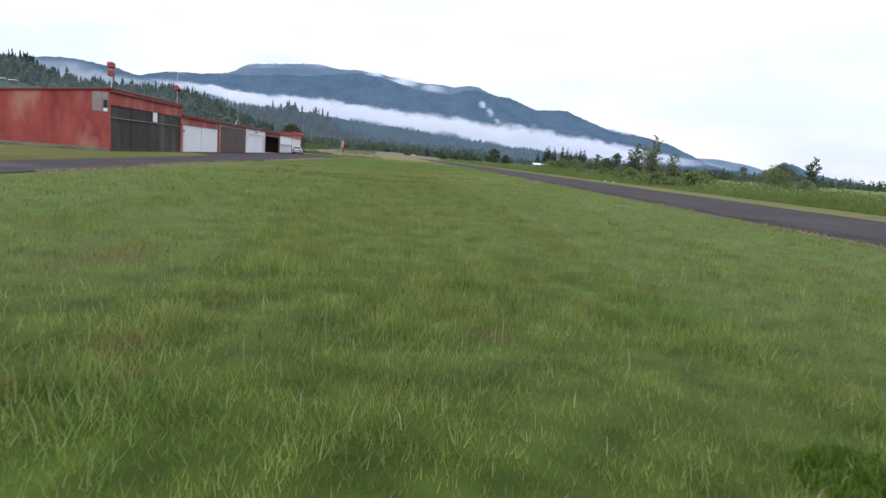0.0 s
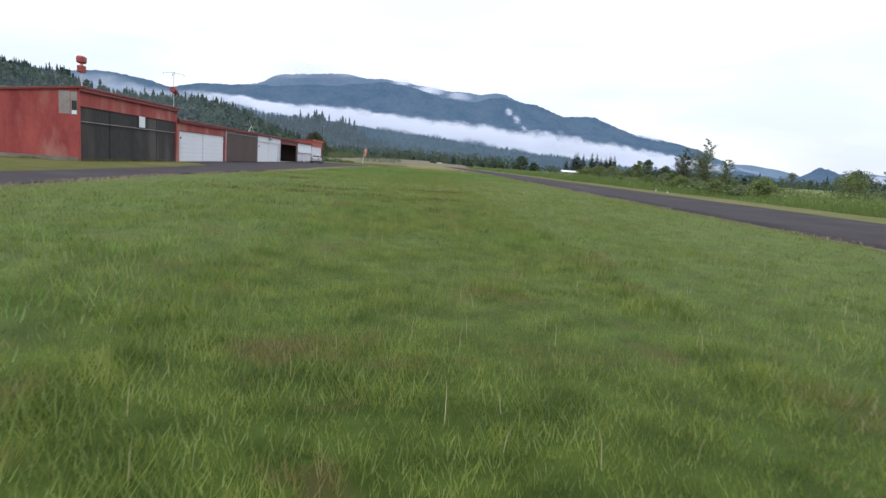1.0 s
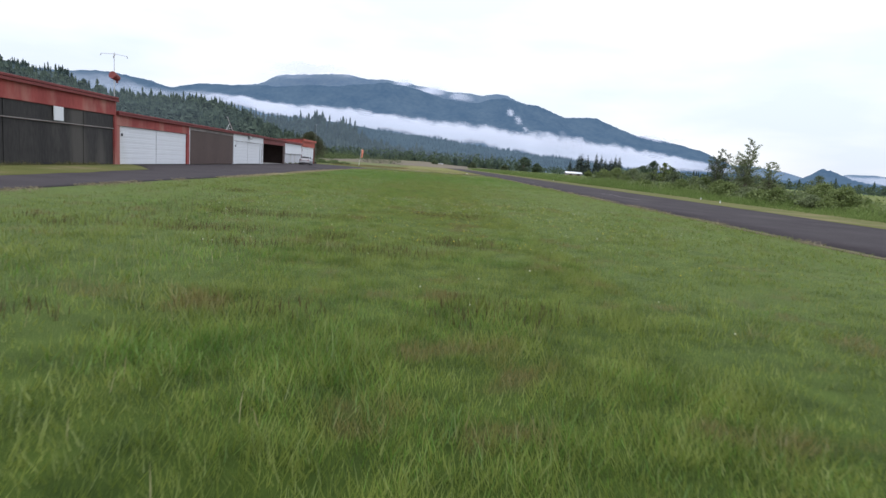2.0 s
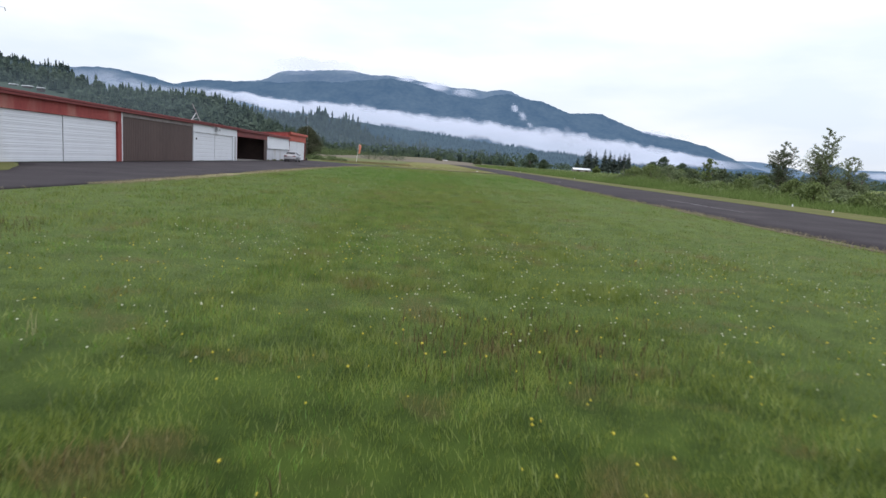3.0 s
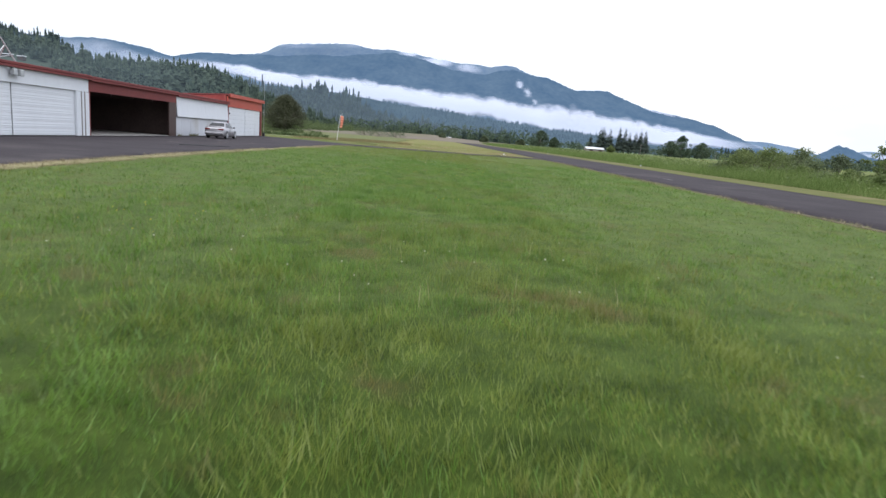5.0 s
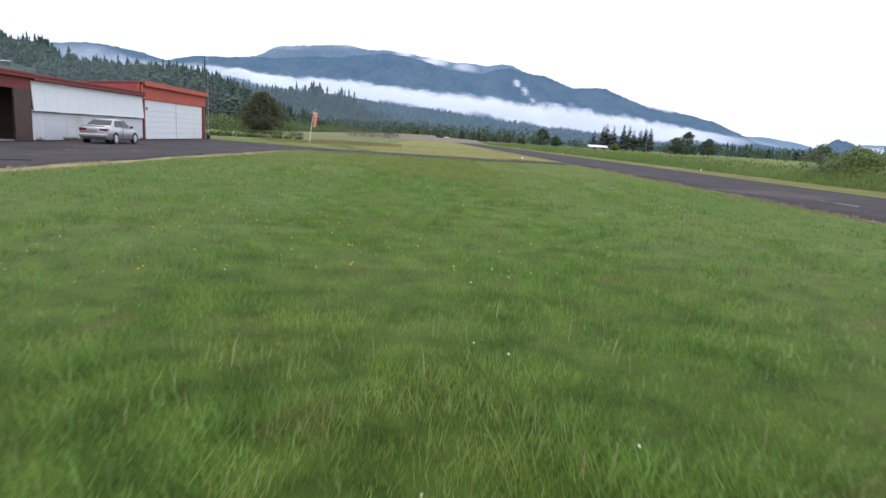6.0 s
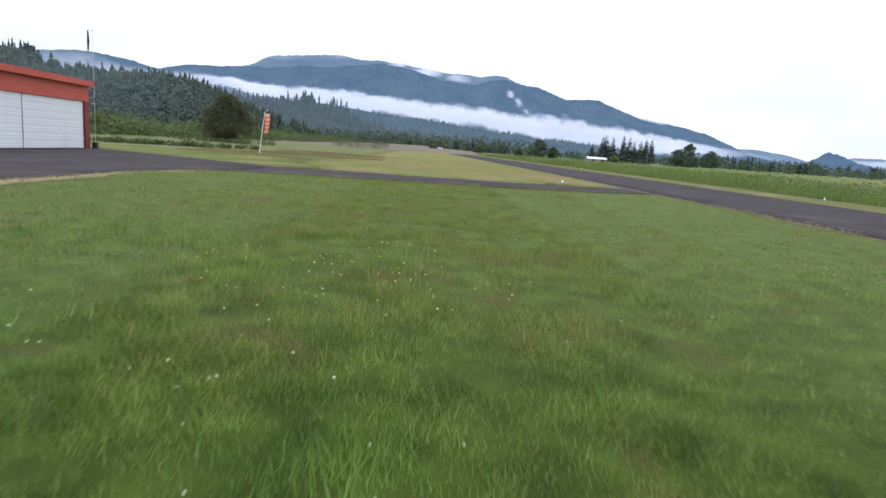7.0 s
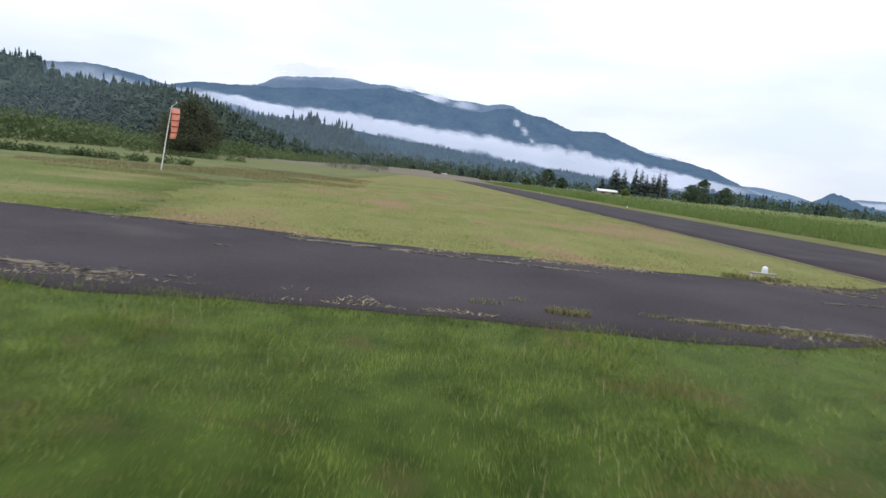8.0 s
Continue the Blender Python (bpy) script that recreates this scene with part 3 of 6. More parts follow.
# ---- fog ----
def fog_material(name, seed, gain=1.0, tear=1.7, size=0.012, fade=7.0, tone=(0.45, 0.48, 0.57), glow=0.09, puff=False):
    m = bpy.data.materials.new(name)
    m.use_nodes = True
    n, l = m.node_tree.nodes, m.node_tree.links
    b = n["Principled BSDF"]
    b.inputs["Base Color"].default_value = (*tone, 1)
    b.inputs["Roughness"].default_value = 1.0
    b.inputs["Specular IOR Level"].default_value = 0.0
    # faint emission brightens the fog beyond the daylight that falls on it
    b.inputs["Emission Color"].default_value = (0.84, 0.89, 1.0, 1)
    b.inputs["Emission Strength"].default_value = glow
    uv = n.new("ShaderNodeUVMap")
    sep = n.new("ShaderNodeSeparateXYZ")
    l.new(uv.outputs["UV"], sep.inputs[0])
    geo = n.new("ShaderNodeNewGeometry")
    noise_t = n.new("ShaderNodeTexNoise")
    noise_t.inputs["Scale"].default_value, noise_t.inputs["Detail"].default_value = size, 6
    off = n.new("ShaderNodeVectorMath")
    off.inputs[1].default_value = (seed * 331.0, 0, seed * 97.0)
    l.new(geo.outputs["Position"], off.inputs[0])
    l.new(off.outputs[0], noise_t.inputs["Vector"])

    def op(kind, a, b_):
        q = n.new("ShaderNodeMath")
        q.operation = kind
        for k, v in enumerate((a, b_)):
            if isinstance(v, (int, float)):
                q.inputs[k].default_value = v
            else:
                l.new(v, q.inputs[k])
        return q.outputs[0]

    # dense core, soft torn rim
    v = op("ABSOLUTE", op("SUBTRACT", sep.outputs["Y"], 0.5), 0)
    u = op("ABSOLUTE", op("SUBTRACT", sep.outputs["X"], 0.5), 0)
    if puff:
        v = op("SQRT", op("ADD", op("MULTIPLY", v, v), op("MULTIPLY", u, u)), 0)
    core = op("SUBTRACT", 1.0, op("MULTIPLY", v, 2.0))
    ends = op("MINIMUM", op("MULTIPLY", op("SUBTRACT", 0.5, u), fade), 1.0)
    d = op("ADD", core, op("MULTIPLY", op("SUBTRACT", noise_t.outputs["Fac"], 0.5), tear))
    ramp = n.new("ShaderNodeMapRange")
    ramp.interpolation_type = "SMOOTHSTEP"
    ramp.inputs["From Min"].default_value, ramp.inputs["From Max"].default_value = 0.12, 0.62
    l.new(d, ramp.inputs["Value"])
    a = op("MULTIPLY", op("MULTIPLY", ramp.outputs[0], ends), gain)
    l.new(a, b.inputs["Alpha"])
    return m


def fog_sheet(name, spine, y, material, label):
    """A bank of fog: a bulging ribbon along (x, z_low, z_high)."""
    x = np.linspace(spine[0][0], spine[-1][0], 90)
    lo = np.interp(x, [q[0] for q in spine], [q[1] for q in spine])
    hi = np.interp(x, [q[0] for q in spine], [q[2] for q in spine])
    v = np.linspace(0, 1, 9)
    X = np.repeat(x[:, None], 9, 1)
    Z = lo[:, None] * (1 - v) + hi[:, None] * v
    Y = y + 110 * v[None] + (fbm(X, Z, 160, 3) - 0.5) * 40
    i = np.arange(90 * 9).reshape(90, 9)
    f = np.stack([i[:-1, :-1], i[1:, :-1], i[1:, 1:], i[:-1, 1:]], -1).reshape(-1, 4)
    uv = np.stack([np.repeat(np.linspace(0, 1, 90)[:, None], 9, 1), np.repeat(v[None], 90, 0)], -1).reshape(-1, 2)
    ob = arrays(name, np.stack([X, Y, Z], -1).reshape(-1, 3), f, material, smooth=True, uv=uv)
    return tagged(ob, label, "fog", kind="structure")


spine = [(-1050, 190, 250), (-790, 180, 244), (-610, 150, 222), (-340, 118, 230), (-150, 112, 214), (118, 92, 201), (350, 72, 188), (590, 42, 176), (828, 28, 155), (1020, 26, 137), (1215, 34, 108), (1330, 42, 92), (1450, 50, 82)]
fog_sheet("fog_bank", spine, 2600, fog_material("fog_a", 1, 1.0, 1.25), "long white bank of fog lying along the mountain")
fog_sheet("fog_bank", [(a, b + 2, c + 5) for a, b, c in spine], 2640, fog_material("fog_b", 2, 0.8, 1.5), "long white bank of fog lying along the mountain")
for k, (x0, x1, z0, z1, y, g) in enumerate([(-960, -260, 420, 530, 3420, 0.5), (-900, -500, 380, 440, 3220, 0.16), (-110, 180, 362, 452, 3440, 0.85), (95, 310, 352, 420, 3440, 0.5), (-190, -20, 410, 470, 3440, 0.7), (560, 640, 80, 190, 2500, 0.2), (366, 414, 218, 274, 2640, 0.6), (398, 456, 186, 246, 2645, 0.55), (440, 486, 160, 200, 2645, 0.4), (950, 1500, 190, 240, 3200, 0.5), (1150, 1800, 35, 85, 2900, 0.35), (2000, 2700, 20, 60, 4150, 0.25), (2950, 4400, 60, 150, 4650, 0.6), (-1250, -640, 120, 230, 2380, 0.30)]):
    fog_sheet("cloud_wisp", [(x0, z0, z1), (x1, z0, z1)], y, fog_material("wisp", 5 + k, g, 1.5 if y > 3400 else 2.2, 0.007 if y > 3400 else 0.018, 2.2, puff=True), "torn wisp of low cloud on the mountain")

# see-through tinted sheets added as air haze in front of the wooded slopes
fog_sheet("haze_mist_veil", [(-620, -30, 78), (-330, -25, 66), (-205, -15, 52), (-90, -10, 34)], 352, fog_material("veil_a", 21, 0.13, 0.5, 0.004, tone=(0.17, 0.22, 0.26), glow=0.03), "thin tinted sheet standing in for haze before the wooded hillside")
fog_sheet("haze_mist_veil", [(-600, -40, 120), (-150, -40, 110), (200, -30, 70), (500, -20, 50)], 1035, fog_material("veil_b", 22, 0.21, 0.5, 0.003, tone=(0.19, 0.25, 0.32), glow=0.03), "thin tinted sheet standing in for haze before the forested spur")

# pale mist behind the hillside crest
fog_sheet("haze_mist_veil", [(-1150, 110, 220), (-800, 100, 186), (-600, 90, 160), (-440, 70, 136)], 1700, fog_material("veil_d", 27, 0.42, 1.6, 0.007, 2.5), "white mist lifting behind the hillside crest")
# thicker tinted sheet added as haze over the top of the hillside
fog_sheet("haze_mist_veil", [(-1250, 40, 190), (-760, 30, 135), (-560, 20, 112), (-430, 10, 98), (-270, 0, 80)], 930, fog_material("veil_c", 24, 0.26, 0.9, 0.006, 4.0, tone=(0.17, 0.25, 0.35), glow=0.03), "tinted sheet standing in for haze over the hillside crest")

# ---- hangars ----
M_RED = mat("faded_red_paint", (0.21, 0.036, 0.035), (0.35, 0.078, 0.066), 0.8, 6, 0.75, 0.2, stretch=(1, 1, 0.4), c2=(0.37, 0.16, 0.13), patch=0.24, wbig=0.7)
M_RED_TRIM = mat("dark_red_trim", (0.13, 0.026, 0.026), (0.21, 0.046, 0.042), 0.4, 8, 0.65, 0.15)
M_ORANGE_RED = mat("bright_red_paint", (0.40, 0.07, 0.048), (0.48, 0.10, 0.068), 0.3, 8, 0.6, 0.1)
M_WHITE = mat("white_paint", (0.66, 0.675, 0.705), (0.71, 0.725, 0.755), 0.4, 3, 0.55, 0.05, stretch=(1, 1, 0.5), c2=(0.58, 0.59, 0.60), patch=0.05)
M_GREYWHITE = mat("stained_white_paint", (0.52, 0.53, 0.56), (0.60, 0.61, 0.64), 0.5, 4, 0.7, 0.06, stretch=(1, 1, 0.5), c2=(0.47, 0.46, 0.45), patch=0.06)
M_BLACKWOOD = mat("tarred_boards", (0.018, 0.017, 0.018), (0.05, 0.046, 0.044), 0.5, 7, 0.75, 0.4, stretch=(1, 1, 0.25), c2=(0.075, 0.068, 0.062), patch=0.15)
M_BROWN = mat("brown_sheet", (0.060, 0.038, 0.034), (0.10, 0.065, 0.056), 0.3, 6, 0.6, 0.15, stretch=(1, 1, 0.2))
M_GREYWOOD = mat("weathered_board", (0.19, 0.165, 0.155), (0.32, 0.285, 0.27), 1, 12, 0.85, 0.3)
M_FOOT = mat("mossy_concrete", (0.13, 0.12, 0.09), (0.25, 0.23, 0.19), 1, 10, 0.9, 0.4)
M_CONC = mat("concrete", (0.30, 0.28, 0.26), (0.44, 0.42, 0.39), 1, 14, 0.9, 0.3)
# dark brown boards, for the open bay and the small sheds
M_DARKIN = mat("dark_brown_boards", (0.05, 0.035, 0.032), (0.085, 0.06, 0.055), 0.8, 9, 0.9, 0.3)
M_STEEL = plain("galvanised_steel", (0.45, 0.46, 0.47), 0.45, 0.6)
M_BLACK = plain("black_plastic", (0.02, 0.02, 0.022), 0.5)
FX = -24.0


def roof_sheet(y0, y1, h, depth, th=0.16, slope=0.0):
    bm = block(FX - depth, FX + 0.30, y0, y1, h, h + th, 0.02)
    for v in bm.verts:
        v.co.z -= (FX + 0.3 - v.co.x) * slope
    return bm


def profile_sheet(x, y0, y1, zs):
    """One sheet from a list of (z, offset): ribs and grooves run along y."""
    bm = bmesh.new()
    rows = [[bm.verts.new((x + o, y0, z)), bm.verts.new((x + o, y1, z))] for z, o in zs]
    for a, b in zip(rows, rows[1:]):
        bm.faces.new((a[0], a[1], b[1], b[0]))
    bm.normal_update()
    bmesh.ops.solidify(bm, geom=bm.faces[:], thickness=0.03)
    bmesh.ops.recalc_face_normals(bm, faces=bm.faces)
    return bm


def door_leaf(e, y0, y1, z1, ribs, material):
    """A sectional door leaf: a backing with ribbed panels on it."""
    d = part("door", block(FX - 0.16, FX - 0.12, y0, y1, 0.04, z1), M_GREYWOOD, e)
    step = (z1 - 0.04) / ribs
    r = random.Random(int(y0 * 10))
    for k in range(ribs):
        a = 0.05 + k * step
        b = a + step - 0.006
        o = -0.075 + r.uniform(-0.005, 0.005)
        zs = [(a, o - 0.008), (a + 0.02, o)]
        for q in (0.33, 0.66):
            zz = a + (b - a) * q
            zs += [(zz - 0.05, o), (zz - 0.02, o + 0.007), (zz + 0.02, o + 0.007), (zz + 0.05, o)]
        zs += [(b - 0.02, o), (b, o - 0.008)]
        part("panel", profile_sheet(FX, y0 + 0.01, y1 - 0.01, zs), material, d)
    return d


def boards(e, name, x, y0, y1, z0, z1, w, material, proud=0.03, seed=0):
    """Vertical boards side by side on a backing."""
    r = random.Random(seed)
    d = part(name, block(x - 0.04, x - 0.004, y0, y1, z0, z1), material, e)
    y = y0
    while y < y1 - 0.01:
        f = min(y + w, y1)
        part("board", block(x, x + proud + r.uniform(0, proud * 0.4), y + 0.004, f - 0.004, z0 + r.uniform(0, 0.03), z1), material, d)
        y = f
    return d


def hangar_shell(y0, y1, h, depth, wall_mat, label, category="hangar", slope=0.06):
    """Empty with back wall, two side walls, roof falling to the rear."""
    e = new("hangar")
    tagged(e, label, category, "row of hangars")
    part("back_wall", block(FX - depth, FX - depth + 0.15, y0, y1, 0, h - depth * slope - 0.02), wall_mat, e)
    for a in (y0, y1 - 0.12):
        bm = block(FX - depth + 0.15, FX - 0.18, a, a + 0.12, 0, h - 0.02)
        for v in bm.verts:
            if v.co.z > 1:
                v.co.z -= (FX + 0.3 - v.co.x) * slope
        part("side_wall", bm, wall_mat, e)
    part("roof", roof_sheet(y0, y1, h, depth, slope=slope), M_RED_TRIM, e)
    return e


# large hangar with black doors
y0, y1, h, SL = 33.3, 50.2, 4.95, 0.085
e = hangar_shell(y0 + 0.3, y1, h, 13, M_RED, "large faded red wooden hangar with black doors", slope=SL)
part("wall_panel", block(FX - 13, FX - 0.05, y0, y0 + 0.18, 0.30, 3.168), M_RED, e)
x = FX - 13
while x < FX - 0.2:
    xe = min(x + 1.22, FX - 0.05)
    bm = block(x + 0.001, xe - 0.001, y0 + 0.002, y0 + 0.178, 3.17, h)
    for v in bm.verts:
        if v.co.z > 4:
            v.co.z -= (FX + 0.3 - v.co.x) * SL
    part("upper_wall_panel", bm, M_RED, e)
    x = xe
part("side_eave", roof_sheet(y0 - 0.12, y0 + 0.3, h, 13, slope=SL), M_RED_TRIM, e, "dark red roof edge board")
part("bare_board", block(FX - 1.3, FX - 0.55, y0 - 0.006, y0 + 0.015, 3.2, h - 0.22), M_GREYWOOD, e, "bare grey weathered board")
part("foundation", block(FX - 13, FX - 0.05, y0 - 0.05, y0 + 0.2, 0, 0.295), M_FOOT, e, "low mossy concrete footing")
part("corner_board", block(FX - 0.5, FX - 0.06, y0 - 0.03, y0 - 0.008, 3.15, 4.7), M_GREYWOOD, e)
part("sign_white", block(FX - 0.42, FX - 0.1, y0 - 0.06, y0 - 0.032, 3.2, 3.45), M_WHITE, e, "small blank white board")
part("sign_black", block(FX - 0.42, FX - 0.1, y0 - 0.06, y0 - 0.032, 3.47, 4.1), M_BLACK, e, "small black board")
part("fascia", block(FX - 0.1, FX + 0.08, y0, y1, 3.75, h - 0.17, 0.01), M_RED, e)
part("fascia_cap", block(FX + 0.09, FX + 0.3, y0 - 0.1, y1, h - 0.2, h - 0.03), M_RED_TRIM, e)
for k in range(4):
    a, b = y0 + 0.15 + k * 4.12, y0 + 0.15 + (k + 1) * 4.12 - 0.03
    boards(e, "door", FX - 0.06 + 0.03 * (k % 2), a, b, 0.06, 2.71, 1.37, M_BLACKWOOD, 0.012, seed=k)
    boards(e, "upper_boarding", FX - 0.03 + 0.02 * (k % 2), a, b, 2.79, 3.74, 2.1, M_BLACKWOOD, 0.012, seed=k + 9)
part("door_rail", block(FX + 0.02, FX + 0.09, y0 + 0.1, y1 - 0.4, 2.72, 2.78), M_GREYWOOD, e, "pale weathered door rail")
part("notice_board", block(FX + 0.055, FX + 0.11, 42.2, 43.25, 2.85, 3.74, 0.01), M_WHITE, e, "blank white square board")
part("corner_post", block(FX - 0.1, FX + 0.12, y1 - 0.32, y1 - 0.02, 0, 3.74), M_RED, e)
part("corner_post", block(FX - 0.045, FX + 0.06, y0, y0 + 0.14, 0, 3.74), M_RED, e)


def white_bay(y0, y1, h, fascia_mat, post_mat, label, door_top, lo=0.55, hi=0.55):
    e = hangar_shell(y0, y1, h, 11, M_RED, label)
    part("fascia", block(FX - 0.08, FX + 0.06, y0, y1, door_top + 0.02, h - 0.15), fascia_mat, e)
    part("fascia_cap", block(FX + 0.064, FX + 0.31, y0, y1, h - 0.15, h - 0.02), M_RED_TRIM, e)
    part("post", block(FX - 0.17, FX + 0.08, y0, y0 + lo, 0, door_top), post_mat, e)
    part("post", block(FX - 0.17, FX + 0.08, y1 - hi, y1, 0, door_top), post_mat, e)
    m = (y0 + lo + y1 - hi) / 2
    for a, b in ((y0 + lo + 0.03, m - 0.04), (m + 0.04, y1 - hi - 0.03)):
        door_leaf(e, a, b, door_top, 7, M_WHITE)
    part("door_gap", block(FX - 0.14, FX - 0.10, m - 0.036, m + 0.036, 0.04, door_top), M_BLACK, e, "dark gap between the door leaves")
    part("door_handle", block(FX - 0.045, FX + 0.03, y0 + lo + 0.5, y0 + lo + 0.62, door_top * 0.75, door_top * 0.75 + 0.2), M_BLACK, e, "black door handle")
    return e


white_bay(50.22, 65.2, 3.95, M_RED, M_RED, "red hangar bay with closed white ribbed doors", 3.0)

# brown bay
y0, y1, h = 65.22, 80.0, 3.95
e = hangar_shell(y0, y1, h, 11, M_BROWN, "hangar bay closed with dark brown metal sheets")
n = 16
for k in range(n):
    a = y0 + 0.2 + k * (y1 - y0 - 0.2) / n
    b = a + (y1 - y0 - 0.2) / n
    bm = bmesh.new()
    rows = []
    for q in range(13):
        yy = a + (b - a) * q / 12
        o = 0.009 if q % 4 in (1, 2) else 0.0
        rows.append([bm.verts.new((FX + o, yy, 0.05)), bm.verts.new((FX + o, yy, 3.45))])
    for u, v in zip(rows, rows[1:]):
        bm.faces.new((u[0], v[0], v[1], u[1]))
    bm.normal_update()
    bmesh.ops.solidify(bm, geom=bm.faces[:], thickness=0.03)
    bmesh.ops.recalc_face_normals(bm, faces=bm.faces)
    part("sheet", bm, M_BROWN, e)
part("grey_strip", block(FX - 0.05, FX + 0.05, y0 + 0.2, y1, 3.47, 3.78), M_GREYWOOD, e, "weathered grey board strip")
part("fascia_cap", block(FX - 0.05, FX + 0.31, y0, y1, 3.79, h - 0.02), M_RED_TRIM, e)
part("trim_post", block(FX - 0.05, FX + 0.06, y0, y0 + 0.17, 0, 3.78), M_WHITE, e, "thin white painted trim")

e = white_bay(80.02, 94.6, 3.95, M_WHITE, M_WHITE, "white painted hangar bay with closed ribbed doors", 2.95, 0.5, 1.5)
for s in (0.55, 0.95):
    part("trim_post", block(FX + 0.084, FX + 0.11, 94.6 - s - 0.05, 94.6 - s + 0.05, 0, 2.95), M_GREYWOOD, e, "grey door track")

# open bay
y0, y1, h = 94.62, 109.6, 3.9
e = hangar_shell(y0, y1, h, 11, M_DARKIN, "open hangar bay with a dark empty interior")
part("fascia", block(FX - 0.08, FX + 0.06, y0, y1, 3.05, h - 0.15), M_RED_TRIM, e)
part("fascia_cap", block(FX + 0.064, FX + 0.31, y0, y1, h - 0.15, h - 0.02), M_RED_TRIM, e)
part("post", block(FX - 0.15, FX + 0.04, y0, y0 + 0.2, 0, 3.05), M_RED_TRIM, e)
part("brown_panel", block(FX - 0.06, FX + 0.05, y1 - 1.6, y1 - 0.05, 0, 3.05), M_BROWN, e)
part("concrete_floor", block(FX - 10.8, FX - 0.05, y0 + 0.15, y1 - 0.15, 0.0, 0.05), M_CONC, e)
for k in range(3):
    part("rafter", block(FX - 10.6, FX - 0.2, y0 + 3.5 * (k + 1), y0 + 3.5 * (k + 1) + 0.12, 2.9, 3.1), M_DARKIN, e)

# bay with white sheeting, upper panel tilted out
y0, y1, h = 109.62, 124.6, 3.85
e = hangar_shell(y0, y1, h, 11, M_WHITE, "hangar bay closed with white sheets in two tiers")
n = 12
for k in range(n):
    bm = bmesh.new()
    a, b = y0 + 0.05 + k * (y1 - y0 - 0.1) / n, y0 + 0.05 + (k + 1) * (y1 - y0 - 0.1) / n - 0.008
    sag = 0.014 * math.sin(k * 2.1)
    vs = [bm.verts.new(q) for q in ((FX + 0.02, a, 3.62), (FX + 0.02, b, 3.62), (FX + 0.14, b, 1.82 + sag), (FX + 0.14, a, 1.82 + sag),
                                    (FX - 0.04, a, 3.62), (FX - 0.04, b, 3.62), (FX + 0.08, b, 1.82 + sag), (FX + 0.08, a, 1.82 + sag))]
    for q in ((3, 2, 1, 0), (4, 5, 6, 7), (0, 1, 5, 4), (2, 3, 7, 6), (1, 2, 6, 5), (3, 0, 4, 7)):
        bm.faces.new([vs[i] for i in q])
    bmesh.ops.recalc_face_normals(bm, faces=bm.faces)
    part("upper_sheet", bm, M_WHITE, e)
# black strip in place of the shadow gap below the tilted sheets
part("shadow_strip", block(FX + 0.085, FX + 0.155, y0 + 0.05, y1 - 0.05, 1.775, 1.80), M_BLACK, e, "black strip standing in for the shadow line under the tilted sheets")
boards(e, "lower_boarding", FX - 0.04, y0 + 0.05, y1 - 0.05, 0.04, 1.95, 1.22, M_GREYWHITE, 0.03, 4)
part("fascia_cap", block(FX - 0.05, FX + 0.31, y0, y1, 3.64, h - 0.02), M_RED_TRIM, e)

# end bay
e = white_bay(124.62, 139.6, 4.75, M_ORANGE_RED, M_RED_TRIM, "bright red end hangar with closed white ribbed doors", 3.4, 0.3, 0.6)
part("fascia_top", block(FX + 0.315, FX + 0.40, 124.55, 139.75, 4.52, 4.93), M_ORANGE_RED, e)
part("side_cladding", block(FX - 11, FX - 0.19, 139.61, 139.66, 0, 4.0), M_ORANGE_RED, e)
tagged(part("junction_box", block(FX + 0.1, FX + 0.45, 139.75, 140.1, 0, 0.5, 0.03), M_BLACK), "small black box at the hangar corner", "box")


# ---- things on the roofs ----
def pole_light(x, y, z):
    e = new("beacon_light")
    e.location = (x, y, z)
    tagged(e, "red double beacon box on a thin roof pole", "beacon")
    part("pole", tube(bmesh.new(), (0, 0, 0), (0, 0, 1.9), 0.05, 0.04), M_STEEL, e)
    bm = block(-0.24, 0.24, -0.33, 0.33, 1.55, 2.05, 0.1)
    part("upper_box", bm, M_RED, e)
    part("lower_box", block(-0.2, 0.2, -0.25, 0.25, 0.95, 1.42, 0.04), M_RED, e)
    part("neck", tube(bmesh.new(), (0, 0, 1.40), (0, 0, 1.57), 0.1, 0.1), M_STEEL, e)
    return e


pole_light(FX - 0.1, 33.95, 5.1)

e = new("wind_tee")
e.location = (-25.2, 52.6, 4.02)
tagged(e, "red wind vane with thin crossed arms on a roof pole", "wind vane")
part("pole", tube(bmesh.new(), (0, 0, 0), (0, 0, 4.7), 0.035, 0.025), M_STEEL, e)
for k in range(4):
    a = k * math.pi / 2 + 0.5
    bm = tube(bmesh.new(), (0, 0, 4.6), (0.9 * math.cos(a), 0.9 * math.sin(a), 4.52), 0.018, 0.015, 6)
    tube(bm, (0.9 * math.cos(a), 0.9 * math.sin(a), 4.52), (0.95 * math.cos(a), 0.95 * math.sin(a), 4.36), 0.03, 0.03, 6)
    part("arm", bm, M_STEEL, e)
bm = tube(bmesh.new(), (0, -0.35, 2.95), (0.1, 0.35, 2.75), 0.30, 0.24, 10)
part("drum", bm, M_RED_TRIM, e)
part("fin", block(-0.03, 0.03, 0.3, 0.6, 2.4, 2.85, 0.01), M_RED_TRIM, e)

e = new("roof_antenna")
e.location = (-28.4, 93.4, 3.78)
e.scale = (1.3, 1.3, 1.3)
tagged(e, "bare metal tripod antenna on the hangar roof", "antenna")
part("mast", tube(bmesh.new(), (0.35, 0.55, 0), (-0.25, -0.55, 2.1), 0.045, 0.03, 6), M_STEEL, e)
